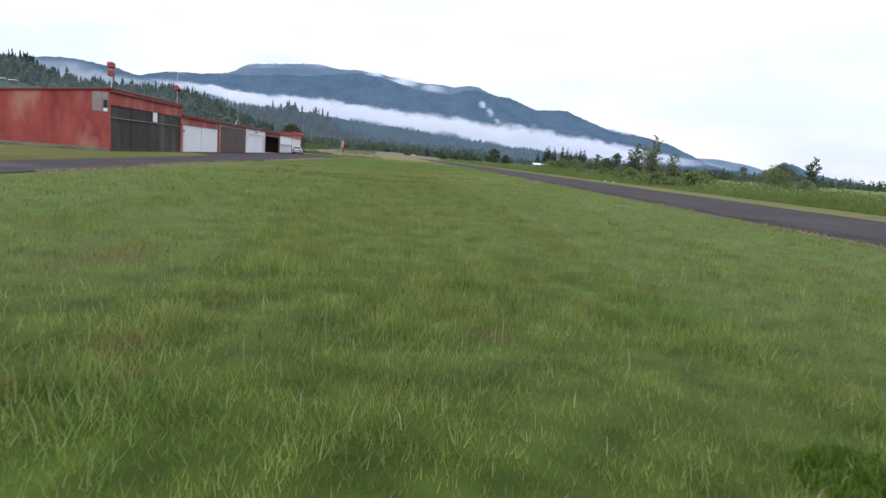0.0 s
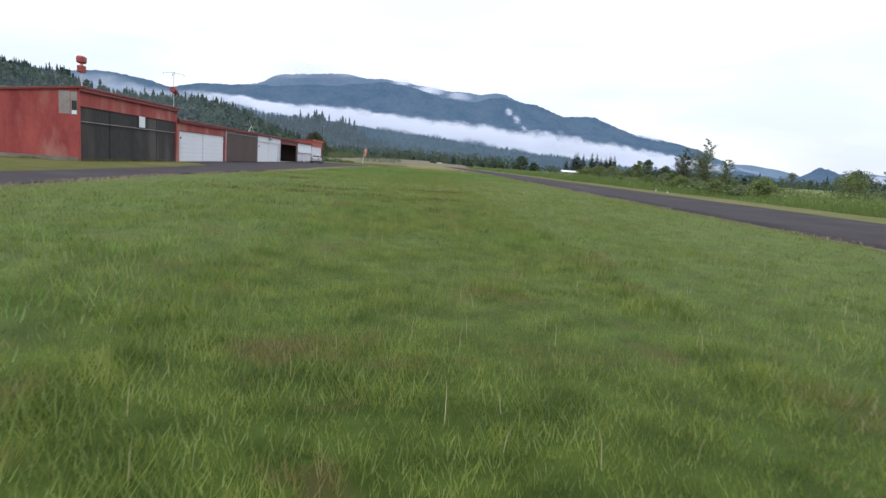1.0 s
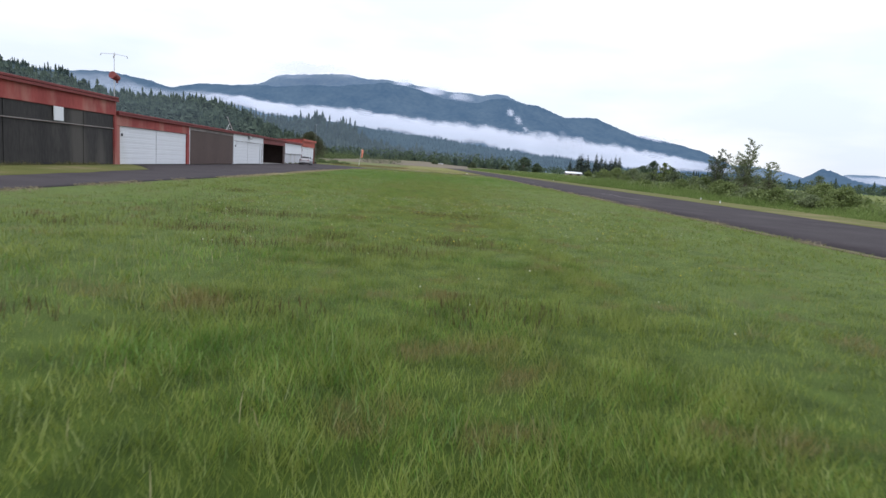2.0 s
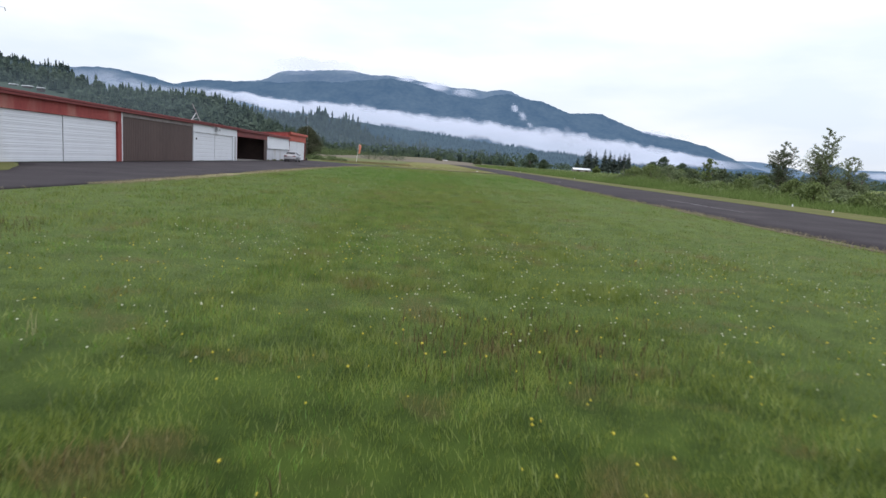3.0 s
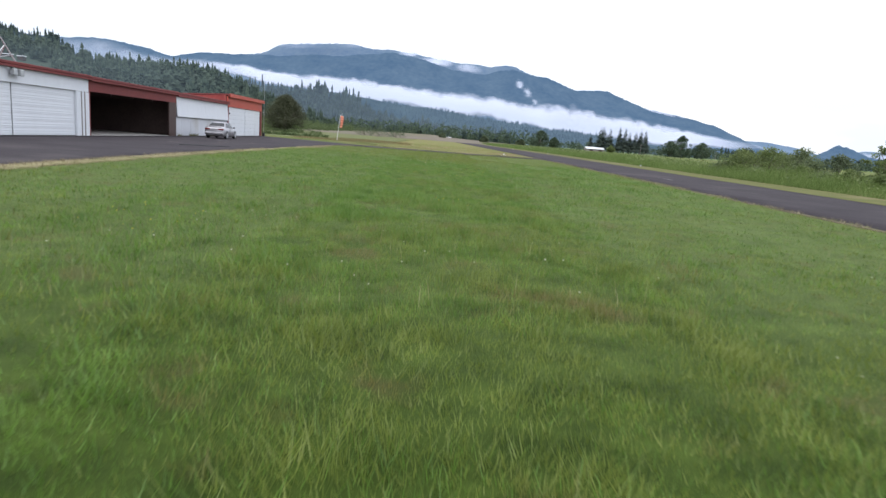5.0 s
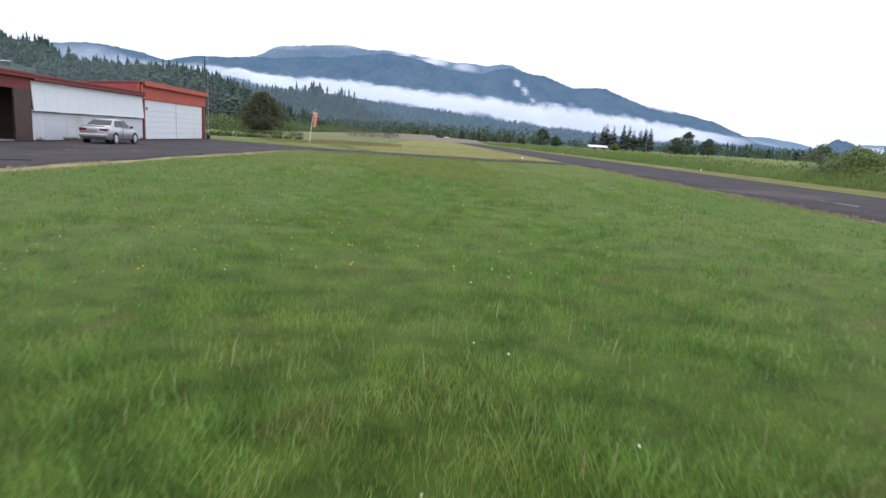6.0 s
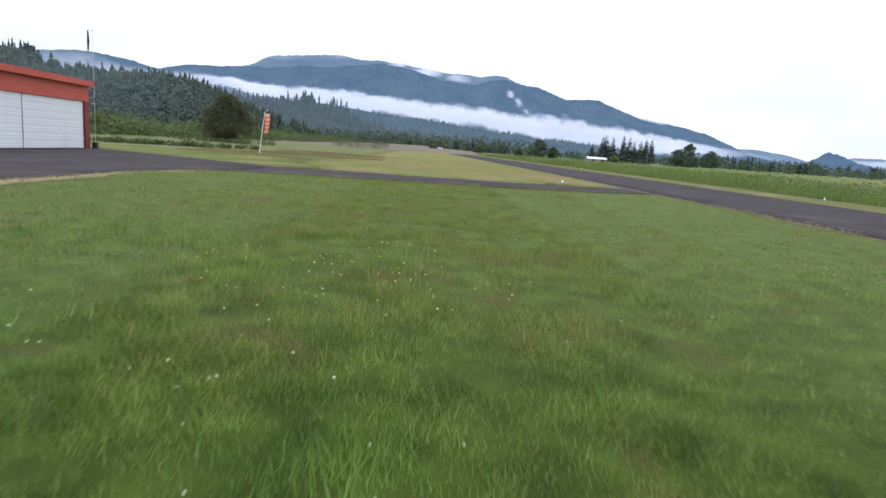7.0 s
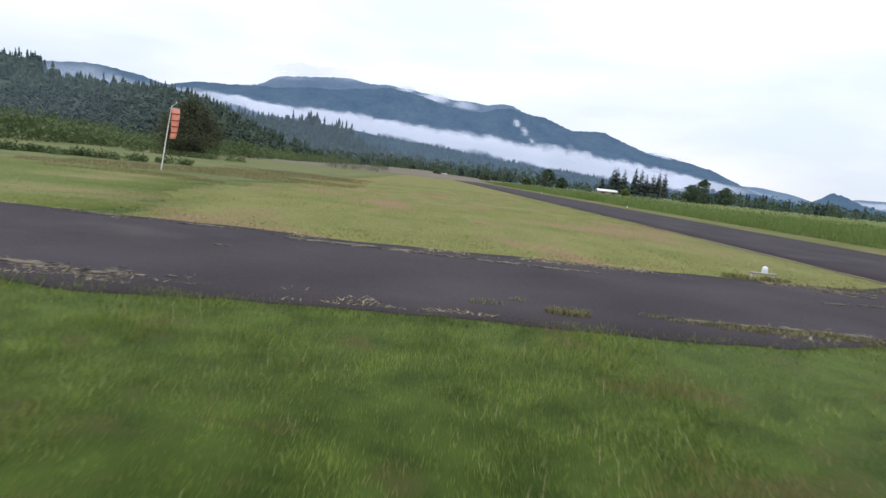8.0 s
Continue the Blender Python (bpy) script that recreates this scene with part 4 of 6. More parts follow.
for q in ((-0.5, -1.15), (-0.9, 0.1)):
    part("leg", tube(bmesh.new(), (q[0], q[1], 0), (-0.05, -0.15, 1.35), 0.035, 0.03, 6), M_STEEL, e)
part("crossbar", tube(bmesh.new(), (0.1, 0.1, 0.9), (-0.35, -0.75, 0.62), 0.02, 0.02, 6), M_STEEL, e)

e = new("flood_light")
e.location = (FX + 0.2, 86.8, 3.5)
tagged(e, "twin floodlight fixed to the white fascia", "lamp")
part("bracket", block(-0.14, 0.1, -0.1, 0.1, -0.1, 0.12), M_STEEL, e)
for s in (-0.28, 0.28):
    part("lamp_head", block(0.0, 0.28, s - 0.15, s + 0.15, -0.15, 0.2, 0.04), M_STEEL, e)
part("vent_pipe", tube(bmesh.new(), (-0.05, 0, 0.1), (-0.05, 0, 0.42), 0.08, 0.08), M_STEEL, e)

e = new("antenna_mast")
e.location = (FX + 0.28, 139.95, 0)
tagged(e, "thin antenna mast with a dark furled sleeve", "antenna")
part("mast", tube(bmesh.new(), (0, 0, 0), (0, 0, 8.75), 0.017, 0.012, 6), M_STEEL, e)
bm = tube(bmesh.new(), (-0.36, 0, 7.15), (-0.33, 0, 7.8), 0.05, 0.09, 8)
tube(bm, (-0.33, 0, 7.8), (-0.35, 0, 8.6), 0.09, 0.05, 8)
part("sleeve", bm, M_BLACK, e, "dark furled cloth sleeve")
part("crossbar", tube(bmesh.new(), (-0.38, 0, 8.58), (0.02, 0, 8.58), 0.02, 0.02, 6), M_STEEL, e)
part("wall_bracket", block(-0.05, 0.05, -0.3, 0.03, 3.3, 3.36), M_STEEL, e)

# ---- car ----
M_SILVER = mat("silver_car_paint", (0.34, 0.33, 0.345), (0.40, 0.39, 0.41), 2, 40, 0.32, 0.0, metal=0.5, spec=0.5)
M_GLASS = plain("dark_car_glass", (0.012, 0.013, 0.016), 0.15, 0.0, 0.18)
M_TYRE = plain("tyre_rubber", (0.02, 0.02, 0.02), 0.85)
M_TAIL = plain("tail_lamp_red", (0.13, 0.015, 0.015), 0.3)
M_LAMP = plain("lamp_glass", (0.48, 0.48, 0.50), 0.25)


def loft(rings):
    bm = bmesh.new()
    rows = [[bm.verts.new(q) for q in r] for r in rings]
    n = len(rows[0])
    for a, b in zip(rows, rows[1:]):
        for k in range(n):
            bm.faces.new((a[k], a[(k + 1) % n], b[(k + 1) % n], b[k]))
    bm.faces.new(rows[0][::-1])
    bm.faces.new(rows[-1])
    bmesh.ops.recalc_face_normals(bm, faces=bm.faces)
    for f in bm.faces:
        f.smooth = True
    return bm


def sedan(x, y, turn):
    """A four-door saloon, 4.45 m long, nose along +y."""
    e = new("sedan_car")
    tagged(e, "parked silver four-door saloon car", "car")
    rings = []
    for yy, w, zb, zs, zt in ((-2.22, 0.66, 0.36, 0.62, 0.86), (-2.16, 0.78, 0.27, 0.66, 0.98), (-1.9, 0.83, 0.22, 0.66, 1.02), (-1.35, 0.85, 0.2, 0.66, 1.0), (-0.4, 0.86, 0.2, 0.64, 0.95),
                              (0.6, 0.86, 0.2, 0.62, 0.92), (1.1, 0.85, 0.2, 0.60, 0.89), (1.7, 0.82, 0.22, 0.56, 0.80), (2.08, 0.74, 0.26, 0.52, 0.70), (2.23, 0.60, 0.34, 0.48, 0.58)):
        rings.append([(-w * 0.9, yy, zb), (w * 0.9, yy, zb), (w, yy, zb + 0.08), (w, yy, zs), (w * 0.93, yy, zt - 0.04), (w * 0.78, yy, zt), (-w * 0.78, yy, zt), (-w * 0.93, yy, zt - 0.04), (-w, yy, zs), (-w, yy, zb + 0.08)])
    body = part("body", loft(rings), M_SILVER, e)
    cab = []
    for yy, w, zt, wt in ((-1.55, 0.74, 1.02, 0.72), (-0.95, 0.76, 1.34, 0.56), (-0.55, 0.77, 1.41, 0.55), (0.0, 0.77, 1.42, 0.55), (0.35, 0.77, 1.37, 0.56), (1.1, 0.74, 0.92, 0.70)):
        cab.append([(-w, yy, 0.86), (w, yy, 0.86), (w, yy, min(0.97, zt)), (wt, yy, zt - 0.03), (wt * 0.9, yy, zt), (-wt * 0.9, yy, zt), (-wt, yy, zt - 0.03), (-w, yy, min(0.97, zt))])
    part("cabin", loft(cab), M_SILVER, e)

    def pane(name, pts, lab="dark window glass"):
        bm = bmesh.new()
        f = bm.faces.new([bm.verts.new(q) for q in pts])
        r = bmesh.ops.extrude_face_region(bm, geom=[f])
        nn = Vector(pts[1]) - Vector(pts[0])
        nn = nn.cross(Vector(pts[2]) - Vector(pts[0])).normalized()
        for v in [q for q in r["geom"] if isinstance(q, bmesh.types.BMVert)]:
            v.co += nn * 0.015
        bmesh.ops.recalc_face_normals(bm, faces=bm.faces)
        part(name, bm, M_GLASS, e, lab)

    pane("rear_window", [(-0.66, -1.50, 1.06), (0.66, -1.50, 1.06), (0.52, -0.98, 1.335), (-0.52, -0.98, 1.335)])
    pane("windscreen", [(0.66, 1.02, 1.0), (-0.66, 1.02, 1.0), (-0.53, 0.4, 1.365), (0.53, 0.4, 1.365)])
    for s in (-1, 1):
        for ya, yb, yc, yd in ((-1.18, -0.42, -0.42, -0.86), (-0.34, 0.72, 0.3, -0.34)):
            q = [(s * 0.772, ya, 0.985), (s * 0.772, yb, 0.985), (s * 0.592, yc, 1.335), (s * 0.592, yd, 1.335)]
            pane("side_window", q if s > 0 else q[::-1])
        part("door_seam", block(min(s * 0.855, s * 0.872), max(s * 0.855, s * 0.872), -0.40, -0.38, 0.3, 0.92), M_BLACK, e)
        part("door_mirror", block(min(s * 0.84, s * 1.0), max(s * 0.84, s * 1.0), 0.62, 0.76, 0.92, 1.05, 0.03), M_BLACK, e, "dark door mirror")
        part("tail_light", block(min(s * 0.34, s * 0.78), max(s * 0.34, s * 0.78), -2.235, -2.0, 0.72, 0.87, 0.03), M_TAIL, e, "red tail light")
        part("headlight", block(min(s * 0.4, s * 0.72), max(s * 0.4, s * 0.72), 2.02, 2.2, 0.52, 0.64, 0.02), M_LAMP, e)
        for yy in (-1.32, 1.32):
            w = new("wheel")
            w.parent = e
            w.location = (s * 0.76, yy, 0.31)
            bm = bmesh.new()
            bmesh.ops.create_cone(bm, cap_ends=True, segments=20, radius1=0.31, radius2=0.31, depth=0.2, matrix=Matrix.Rotation(math.pi / 2, 4, "Y"))
            bmesh.ops.bevel(bm, geom=[q for q in bm.edges if abs(q.verts[0].co.x - q.verts[1].co.x) < 0.01], offset=0.03, segments=2, affect="EDGES")
            part("tyre", bm, M_TYRE, w)
            bm = bmesh.new()
            bmesh.ops.create_cone(bm, cap_ends=True, segments=16, radius1=0.23, radius2=0.21, depth=0.03, matrix=Matrix.Translation((s * 0.11, 0, 0)) @ Matrix.Rotation(s * math.pi / 2, 4, "Y"))
            part("rim", bm, M_LAMP, w)
            bm = bmesh.new()
            bmesh.ops.create_cone(bm, cap_ends=True, segments=18, radius1=0.365, radius2=0.365, depth=0.01, matrix=Matrix.Translation((s * 0.864, yy, 0.33)) @ Matrix.Rotation(math.pi / 2, 4, "Y"))
            part("wheel_arch", bm, M_BLACK, e)
    part("bumper", block(-0.78, 0.78, -2.30, -2.1, 0.36, 0.56, 0.05), M_SILVER, e)
    part("number_plate", block(-0.24, 0.24, -2.255, -2.235, 0.68, 0.80), M_SILVER, e, "blank pale number plate")
    part("boot_lip", block(-0.6, 0.6, -2.18, -2.05, 0.985, 1.03, 0.015), M_SILVER, e)
    e.matrix_basis = pose(x, y, 0.034, 0, 0, turn)
    return e


sedan(-20.8, 112.7, 2.5).scale = (1.1, 1.1, 1.1)

# ---- windsock ----
M_SOCK = mat("orange_sock_cloth", (0.92, 0.38, 0.25), (0.97, 0.50, 0.37), 2, 9, 0.8, 0.2, c2=(0.95, 0.55, 0.44), patch=0.2, trans=0.4)
M_SOCK_BAND = plain("dark_red_band", (0.30, 0.05, 0.04), 0.8)
M_POLE = mat("white_pole_paint", (0.58, 0.57, 0.55), (0.72, 0.71, 0.69), 3, 20, 0.6, 0.1)
e = new("windsock")
e.location = (-15.6, 156.5, 0)
tagged(e, "limp orange windsock hanging from a leaning white pole", "windsock")
bm = tube(bmesh.new(), (0, 0, 0), (0.25, 0.1, 2.6), 0.042, 0.036)
tube(bm, (0.25, 0.1, 2.6), (0.45, 0.15, 4.25), 0.036, 0.028)
part("pole", bm, M_POLE, e)
bm = bmesh.new()
rows = []
for k in range(13):
    f = k / 12
    z = 4.05 - 1.95 * f
    rr = 0.26 - 0.08 * f
    ring = []
    for j in range(12):
        a = j * math.pi / 6
        q = rr * (1 + 0.18 * math.sin(3 * a + 5 * f) + 0.1 * math.sin(9 * f + a))
        ring.append(bm.verts.new((0.66 + 0.10 * math.sin(4 * f) * f + q * math.cos(a), 0.15 + 0.6 * q * math.sin(a), z)))
    rows.append(ring)
for a, b in zip(rows, rows[1:]):
    for j in range(12):
        bm.faces.new((a[j], b[j], b[(j + 1) % 12], a[(j + 1) % 12])).smooth = True
bm.normal_update()
bmesh.ops.solidify(bm, geom=bm.faces[:], thickness=0.01)
part("sock", bm, M_SOCK, e)
for f in (0.16, 0.38, 0.58, 0.78):
    bm = bmesh.new()
    z, rr = 4.05 - 1.95 * f, (0.26 - 0.08 * f) * 1.14
    bmesh.ops.create_cone(bm, cap_ends=False, segments=12, radius1=rr, radius2=rr * 1.03, depth=0.07, matrix=Matrix.Translation((0.66 + 0.1 * math.sin(4 * f) * f, 0.15, z)) @ Matrix.Rotation(0.12, 4, "X") @ Matrix.Diagonal((1.02, 0.68, 1, 1)))
    bm.normal_update()
    bmesh.ops.solidify(bm, geom=bm.faces[:], thickness=0.01)
    part("band", bm, M_SOCK_BAND, e, "dark red band")
bm = bmesh.new()
bmesh.ops.create_cone(bm, cap_ends=False, segments=14, radius1=0.33, radius2=0.33, depth=0.05, matrix=Matrix.Translation((0.64, 0.15, 4.08)) @ Matrix.Diagonal((1, 0.66, 1, 1)))
bm.normal_update()
bmesh.ops.solidify(bm, geom=bm.faces[:], thickness=0.02)
part("hoop", bm, M_STEEL, e)
bm = tube(bmesh.new(), (0.45, 0.15, 4.2), (0.72, 0.15, 4.42), 0.02, 0.015, 6)
tube(bm, (0.72, 0.15, 4.42), (0.74, 0.15, 4.55), 0.05, 0.02, 6)
part("top_lamp", bm, M_STEEL, e)


# ---- airfield markers ----
def light_stand(x, y):
    e = new("marker_light")
    e.location = (x, y, 0.0)
    e.scale = (0.6, 0.6, 0.6)
    tagged(e, "white lamp on a low wooden stand in the grass", "marker light")
    part("board", block(-0.5, 0.5, -0.12, 0.12, 0.26, 0.31, 0.01), M_GREYWOOD, e)
    for s in (-0.42, 0.42):
        part("leg", block(s - 0.04, s + 0.04, -0.04, 0.04, 0, 0.26), M_POLE, e)
    bm = tube(bmesh.new(), (0.05, 0, 0.31), (0.05, 0, 0.46), 0.11, 0.11, 12)
    bmesh.ops.create_uvsphere(bm, u_segments=12, v_segments=6, radius=0.11, matrix=Matrix.Translation((0.05, 0, 0.46)))
    part("lamp", bm, M_WHITE, e)
    return e


light_stand(9.5, 129.05)


def edge_marker(x, y):
    e = new("edge_marker")
    e.location = (x, y, 0)
    tagged(e, "small white runway edge marker cone", "runway marker", "runway markers")
    part("base", tube(bmesh.new(), (0, 0, 0), (0, 0, 0.06), 0.16, 0.15, 10), M_WHITE, e)
    part("cone", tube(bmesh.new(), (0, 0, 0.06), (0, 0, 0.42), 0.11, 0.04, 10), M_WHITE, e)
    return e


em = edge_marker(28.6, 63.6)
em.scale = (0.5, 0.5, 0.5)
for q in ((27.3, 57.0), (28.6, 132.5), (27.5, 190.0), (26.8, 240.0)):
    copy_thing(em, Matrix.Translation((*q, 0)))

# ---- trees and shrubs ----
def leaves(centres, radii, per, size, seed, squash=0.8):
    """Leaf quads scattered in clumps; returns verts, faces."""
    r = np.random.default_rng(seed)
    c = np.repeat(np.asarray(centres, float), per, 0)
    rad = np.repeat(np.asarray(radii, float), per)
    n = len(c)
    d = r.normal(size=(n, 3))
    d /= np.linalg.norm(d, axis=1)[:, None]
    p = c + d * (rad * r.uniform(0.35, 1.05, n) ** 0.7)[:, None] * np.array([1, 1, squash])
    a = r.normal(size=(n, 3))
    a /= np.linalg.norm(a, axis=1)[:, None]
    b = np.cross(a, r.normal(size=(n, 3)))
    b /= np.linalg.norm(b, axis=1)[:, None]
    s = (size * r.uniform(0.6, 1.4, n))[:, None]
    v = np.stack([p - a * s, p + b * s * 0.55, p + a * s, p - b * s * 0.55], 1).reshape(-1, 3)
    return v, np.arange(n * 4).reshape(-1, 4)


def broadleaf(name, x, y, h, width, trunk_h, material, seed, label, category="tree", clumps=60, per=70, size=0.16, airy=0.0, z=0.0, taper=False):
    r = random.Random(seed)
    e = new(name)
    e.location = (x, y, z)
    tagged(e, label, category)
    cs, rs = [], []
    bm = tube(bmesh.new(), (0, 0, -0.1), (r.uniform(-0.1, 0.1), 0, h * 0.55), 0.035 * h + 0.03, 0.015 * h, 8)
    if taper:
        # several upright stems, each with short rising twigs that carry the leaves
        for q in range(5):
            sa = q * 1.26 + r.uniform(-0.3, 0.3)
            lean, top = (0.0, h) if q == 0 else (width * r.uniform(0.10, 0.24), h * r.uniform(0.55, 0.95))
            tip = Vector((lean * math.cos(sa), lean * math.sin(sa), top))
            tube(bm, (0, 0, 0.2), tip, 0.010 * h, 0.003 * h, 5)
            for k in range(clumps // 5):
                f = 0.08 + 0.92 * (k + r.random()) / (clumps // 5)
                foot = tip * f
                a, reach = r.uniform(0, 6.28), width * (0.05 + 0.34 * (1 - foot.z / h) ** 0.9) * r.uniform(0.5, 1.2)
                end = foot + Vector((reach * math.cos(a), reach * math.sin(a), reach * r.uniform(0.3, 0.9)))
                tube(bm, foot, end, 0.003 * h, 0.0015 * h, 4)
                for j in range(5):
                    g = 0.3 + 0.75 * j / 4
                    c = foot.lerp(end, g)
                    cs.append((c.x + r.uniform(-0.08, 0.08), c.y + r.uniform(-0.08, 0.08), c.z))
                    rs.append(width * r.uniform(0.018, 0.045) * (1.5 - 0.6 * foot.z / h))
    for k in range(0 if taper else clumps):
        f = r.random() ** 0.8
        zz = trunk_h + (h - trunk_h) * f
        w = width * 0.5 * max(0.12, math.sin(math.pi * min(0.97, 0.18 + 0.80 * f))) * (1 + airy * r.uniform(-0.5, 0.6))
        a = r.uniform(0, 6.28)
        q = w * math.sqrt(r.random())
        cs.append((q * math.cos(a), q * math.sin(a), zz))
        rs.append(width * r.uniform(0.08, 0.17) * (1 - 0.45 * airy))
        if k % 4 == 0:
            z0 = trunk_h * 0.6 + (zz - trunk_h * 0.6) * 0.45
            tube(bm, (0, 0, min(z0, h * 0.5)), cs[-1], 0.010 * h, 0.004 * h, 5)
    part("trunk", bm, M_BARK, e)
    v, f = leaves(cs, rs, per, size, seed)
    v = v[:]
    v[:, 2] = np.maximum(v[:, 2], 0.02)
    arrays("crown", v, f, material, e)
    return e


def shrub(x, y, h, w, material, seed, label, category="shrub"):
    return broadleaf("shrub", x, y, h, w, 0.1 * h, material, seed, label, category, 60, 44, 0.105)


broadleaf("round_tree", -41.0, 230, 9.6, 12.0, 0.5, M_LEAF_OLIVE, 3, "dark round bushy tree standing alone in the meadow", "tree", 190, 110, 0.17)
# trees beyond the runway
broadleaf("alder_tree", 43.5, 82.6, 7.9, 5.8, 1.2, M_LEAF_PALE, 5, "slender pale green alder tree behind the runway", "tree", 170, 16, 0.065, 1.0, taper=True)
broadleaf("alder_tree", 44.6, 92.3, 6.9, 5.6, 1.0, M_LEAF_DARK, 6, "dark green young tree behind the runway", "tree", 150, 17, 0.065, 1.0, taper=True)
broadleaf("alder_tree", 48.5, 85.3, 5.3, 4.6, 0.8, M_LEAF_PALE, 7, "thin pale twiggy tree behind the runway", "tree", 100, 12, 0.06, 0.9, taper=True)
broadleaf("young_tree", 62.1, 68.0, 5.7, 3.6, 1.0, M_LEAF_DARK, 8, "dark thin young tree above a thicket", "tree", 120, 14, 0.07, 0.9, taper=True)
broadleaf("young_tree", 41.6, 105.7, 4.6, 3.2, 0.8, M_LEAF, 9, "small green tree among shrubs", "tree", 90, 44, 0.085, 0.8)
for x, y, h, w, mt, lab in ((58.0, 69.5, 4.0, 7.0, M_LEAF_DARK, "large dark green thicket beyond the runway"), (55.0, 66.0, 3.4, 6.0, M_LEAF, "green thicket beyond the runway"), (61.5, 73.0, 3.8, 6.0, M_LEAF_DARK, "dark grey-green thicket beyond the runway"),
                            (112, 169, 5.6, 7.0, M_LEAF_DARK, "single round dark shrub in the field"), (41, 100.3, 2.9, 3.8, M_LEAF_DARK, "dark rounded shrub in tall grass"), (35.5, 119.5, 2.8, 4.5, M_LEAF, "green shrub in tall grass"),
                            (37.5, 117.5, 3.1, 5.0, M_LEAF, "green shrub in tall grass"), (40, 116, 3.2, 5.0, M_LEAF_PALE, "pale willow shrub in tall grass"), (43, 114, 2.9, 4.6, M_LEAF_DARK, "dark shrub in tall grass"),
                            (50, 146, 3.4, 6.0, M_LEAF_DARK, "dark green shrub standing in tall grass"), (53, 142, 3.0, 5.0, M_LEAF, "green shrub standing in tall grass"), (46.5, 128, 2.6, 4.4, M_LEAF_PALE, "pale shrub in tall grass")):
    shrub(x, y, h, w, mt, int(x * 7 + y), lab)
r = random.Random(11)
for k in range(15):
    yy = 70 + k * 2.2 + r.uniform(-1.5, 1.5)
    shrub(38.5 + r.uniform(0, 13), yy, r.uniform(1.5, 2.5), r.uniform(3.0, 5.0), (M_LEAF, M_LEAF_PALE, M_LEAF)[k % 3], 100 + k, ("dense green shrub in tall grass", "pale grey-green willow shrub in tall grass", "low green thicket in tall grass")[k % 3])
for k in range(22):
    yy = 52 + k * 3.3 + r.uniform(-1.2, 1.2)
    shrub(32.5 + 0.015 * yy + r.uniform(0, 4), yy, r.uniform(1.0, 1.9), r.uniform(2.4, 4.2), (M_LEAF, M_LEAF_PALE)[k % 2], 180 + k, "low rounded green shrub at the verge")
for k in range(9):
    yy = 6 + k * 6.5 + r.uniform(-2, 2)
    shrub(46 + r.uniform(0, 22), yy, r.uniform(1.3, 2.2), r.uniform(3.0, 5.0), (M_LEAF, M_LEAF_DARK, M_LEAF_PALE)[k % 3], 140 + k, "low green shrub in rank grass")
for k, (x, y, h, w) in enumerate(((-21, 322, 3.6, 11), (-28, 330, 4.0, 12), (-14, 338, 3.2, 9), (-70, 367, 4.5, 9))):
    shrub(x, y, h, w, M_LEAF_DARK if k < 3 else M_LEAF, 61 + k, "dark rounded shrub clump in the meadow")
for x, y, h, w, mt in ((14, 560, 5, 6, M_LEAF_DARK), (45, 520, 5, 7, M_LEAF_DARK), (70, 500, 4.5, 7, M_LEAF_DARK), (101, 590, 14, 15, M_BELT), (118, 610, 9, 10, M_BELT), (237, 611, 19, 20, M_BELT), (222, 600, 13, 20, M_BELT), (254, 606, 14, 18, M_BELT), (165, 590, 5.5, 7, M_LEAF)):
    broadleaf("field_tree", x, y, h, w, 0.06 * h, mt, int(abs(x) * 3 + y), "distant green field tree", "tree", 80, 40, 0.55)


# row of tall spruces by the white barn
def spruce(x, y, h, seed):
    e = new("spruce_tree")
    e.location = (x, y, 0)
    tagged(e, "tall dark spruce in a row by the barn", "tree", "row of spruces")
    part("trunk", tube(bmesh.new(), (0, 0, 0), (0, 0, h * 0.7), 0.35, 0.1, 6), M_BARK, e)
    o = fuzzy_conifers("crown", np.array([[0, 0, h * 0.04]]), np.array([h]), M_SPRUCE, 620, seed, 0.175, 0.055)
    o.parent = e
    return e


r = random.Random(4)
for k, (dx, h) in enumerate(((0, 14), (7, 20), (10, 21), (14, 19), (21, 21), (26, 20), (31, 17), (35, 18), (38.5, 20), (40, 19))):
    spruce(152 + dx, 616 + r.uniform(-6, 6) - dx * 0.75, h * 1.1, 40 + k)

M_ROOF = plain("white_metal_roof", (0.75, 0.76, 0.78), 0.4)
e = new("barn")
e.location = (152.5, 600, 0)
tagged(e, "long low white barn beside the spruces", "barn")
part("wall", block(-8, 8, -4, 4, 0, 2.2), M_GREYWOOD, e)
bm = bmesh.new()
rows = [[bm.verts.new((sx, -4.6, 2.1)), bm.verts.new((sx, 0, 3.7)), bm.verts.new((sx, 4.6, 2.1))] for sx in (-8.4, 8.4)]
for k in (0, 1):
    bm.faces.new((rows[0][k], rows[1][k], rows[1][k + 1], rows[0][k + 1]))
bm.normal_update()
bmesh.ops.solidify(bm, geom=bm.faces[:], thickness=0.15)
part("roof", bm, M_ROOF, e)
for q in (-5, 3):
    part("door", block(q, q + 3, -4.05, -3.98, 0, 1.8), M_DARKIN, e)


def utility_pole(x, y, h):
    e = new("utility_pole")
    e.location = (x, y, 0)
    tagged(e, "weathered wooden utility pole in the field", "pole", "utility poles")
    part("post", tube(bmesh.new(), (0, 0, 0), (0, 0, h), 0.14, 0.10, 8), M_GREYWOOD, e)
    part("crossarm", block(-0.9, 0.9, -0.08, 0.08, h - 0.7, h - 0.5), M_BARK, e)


utility_pole(250, 570, 8.0)
utility_pole(181, 561, 8.5)
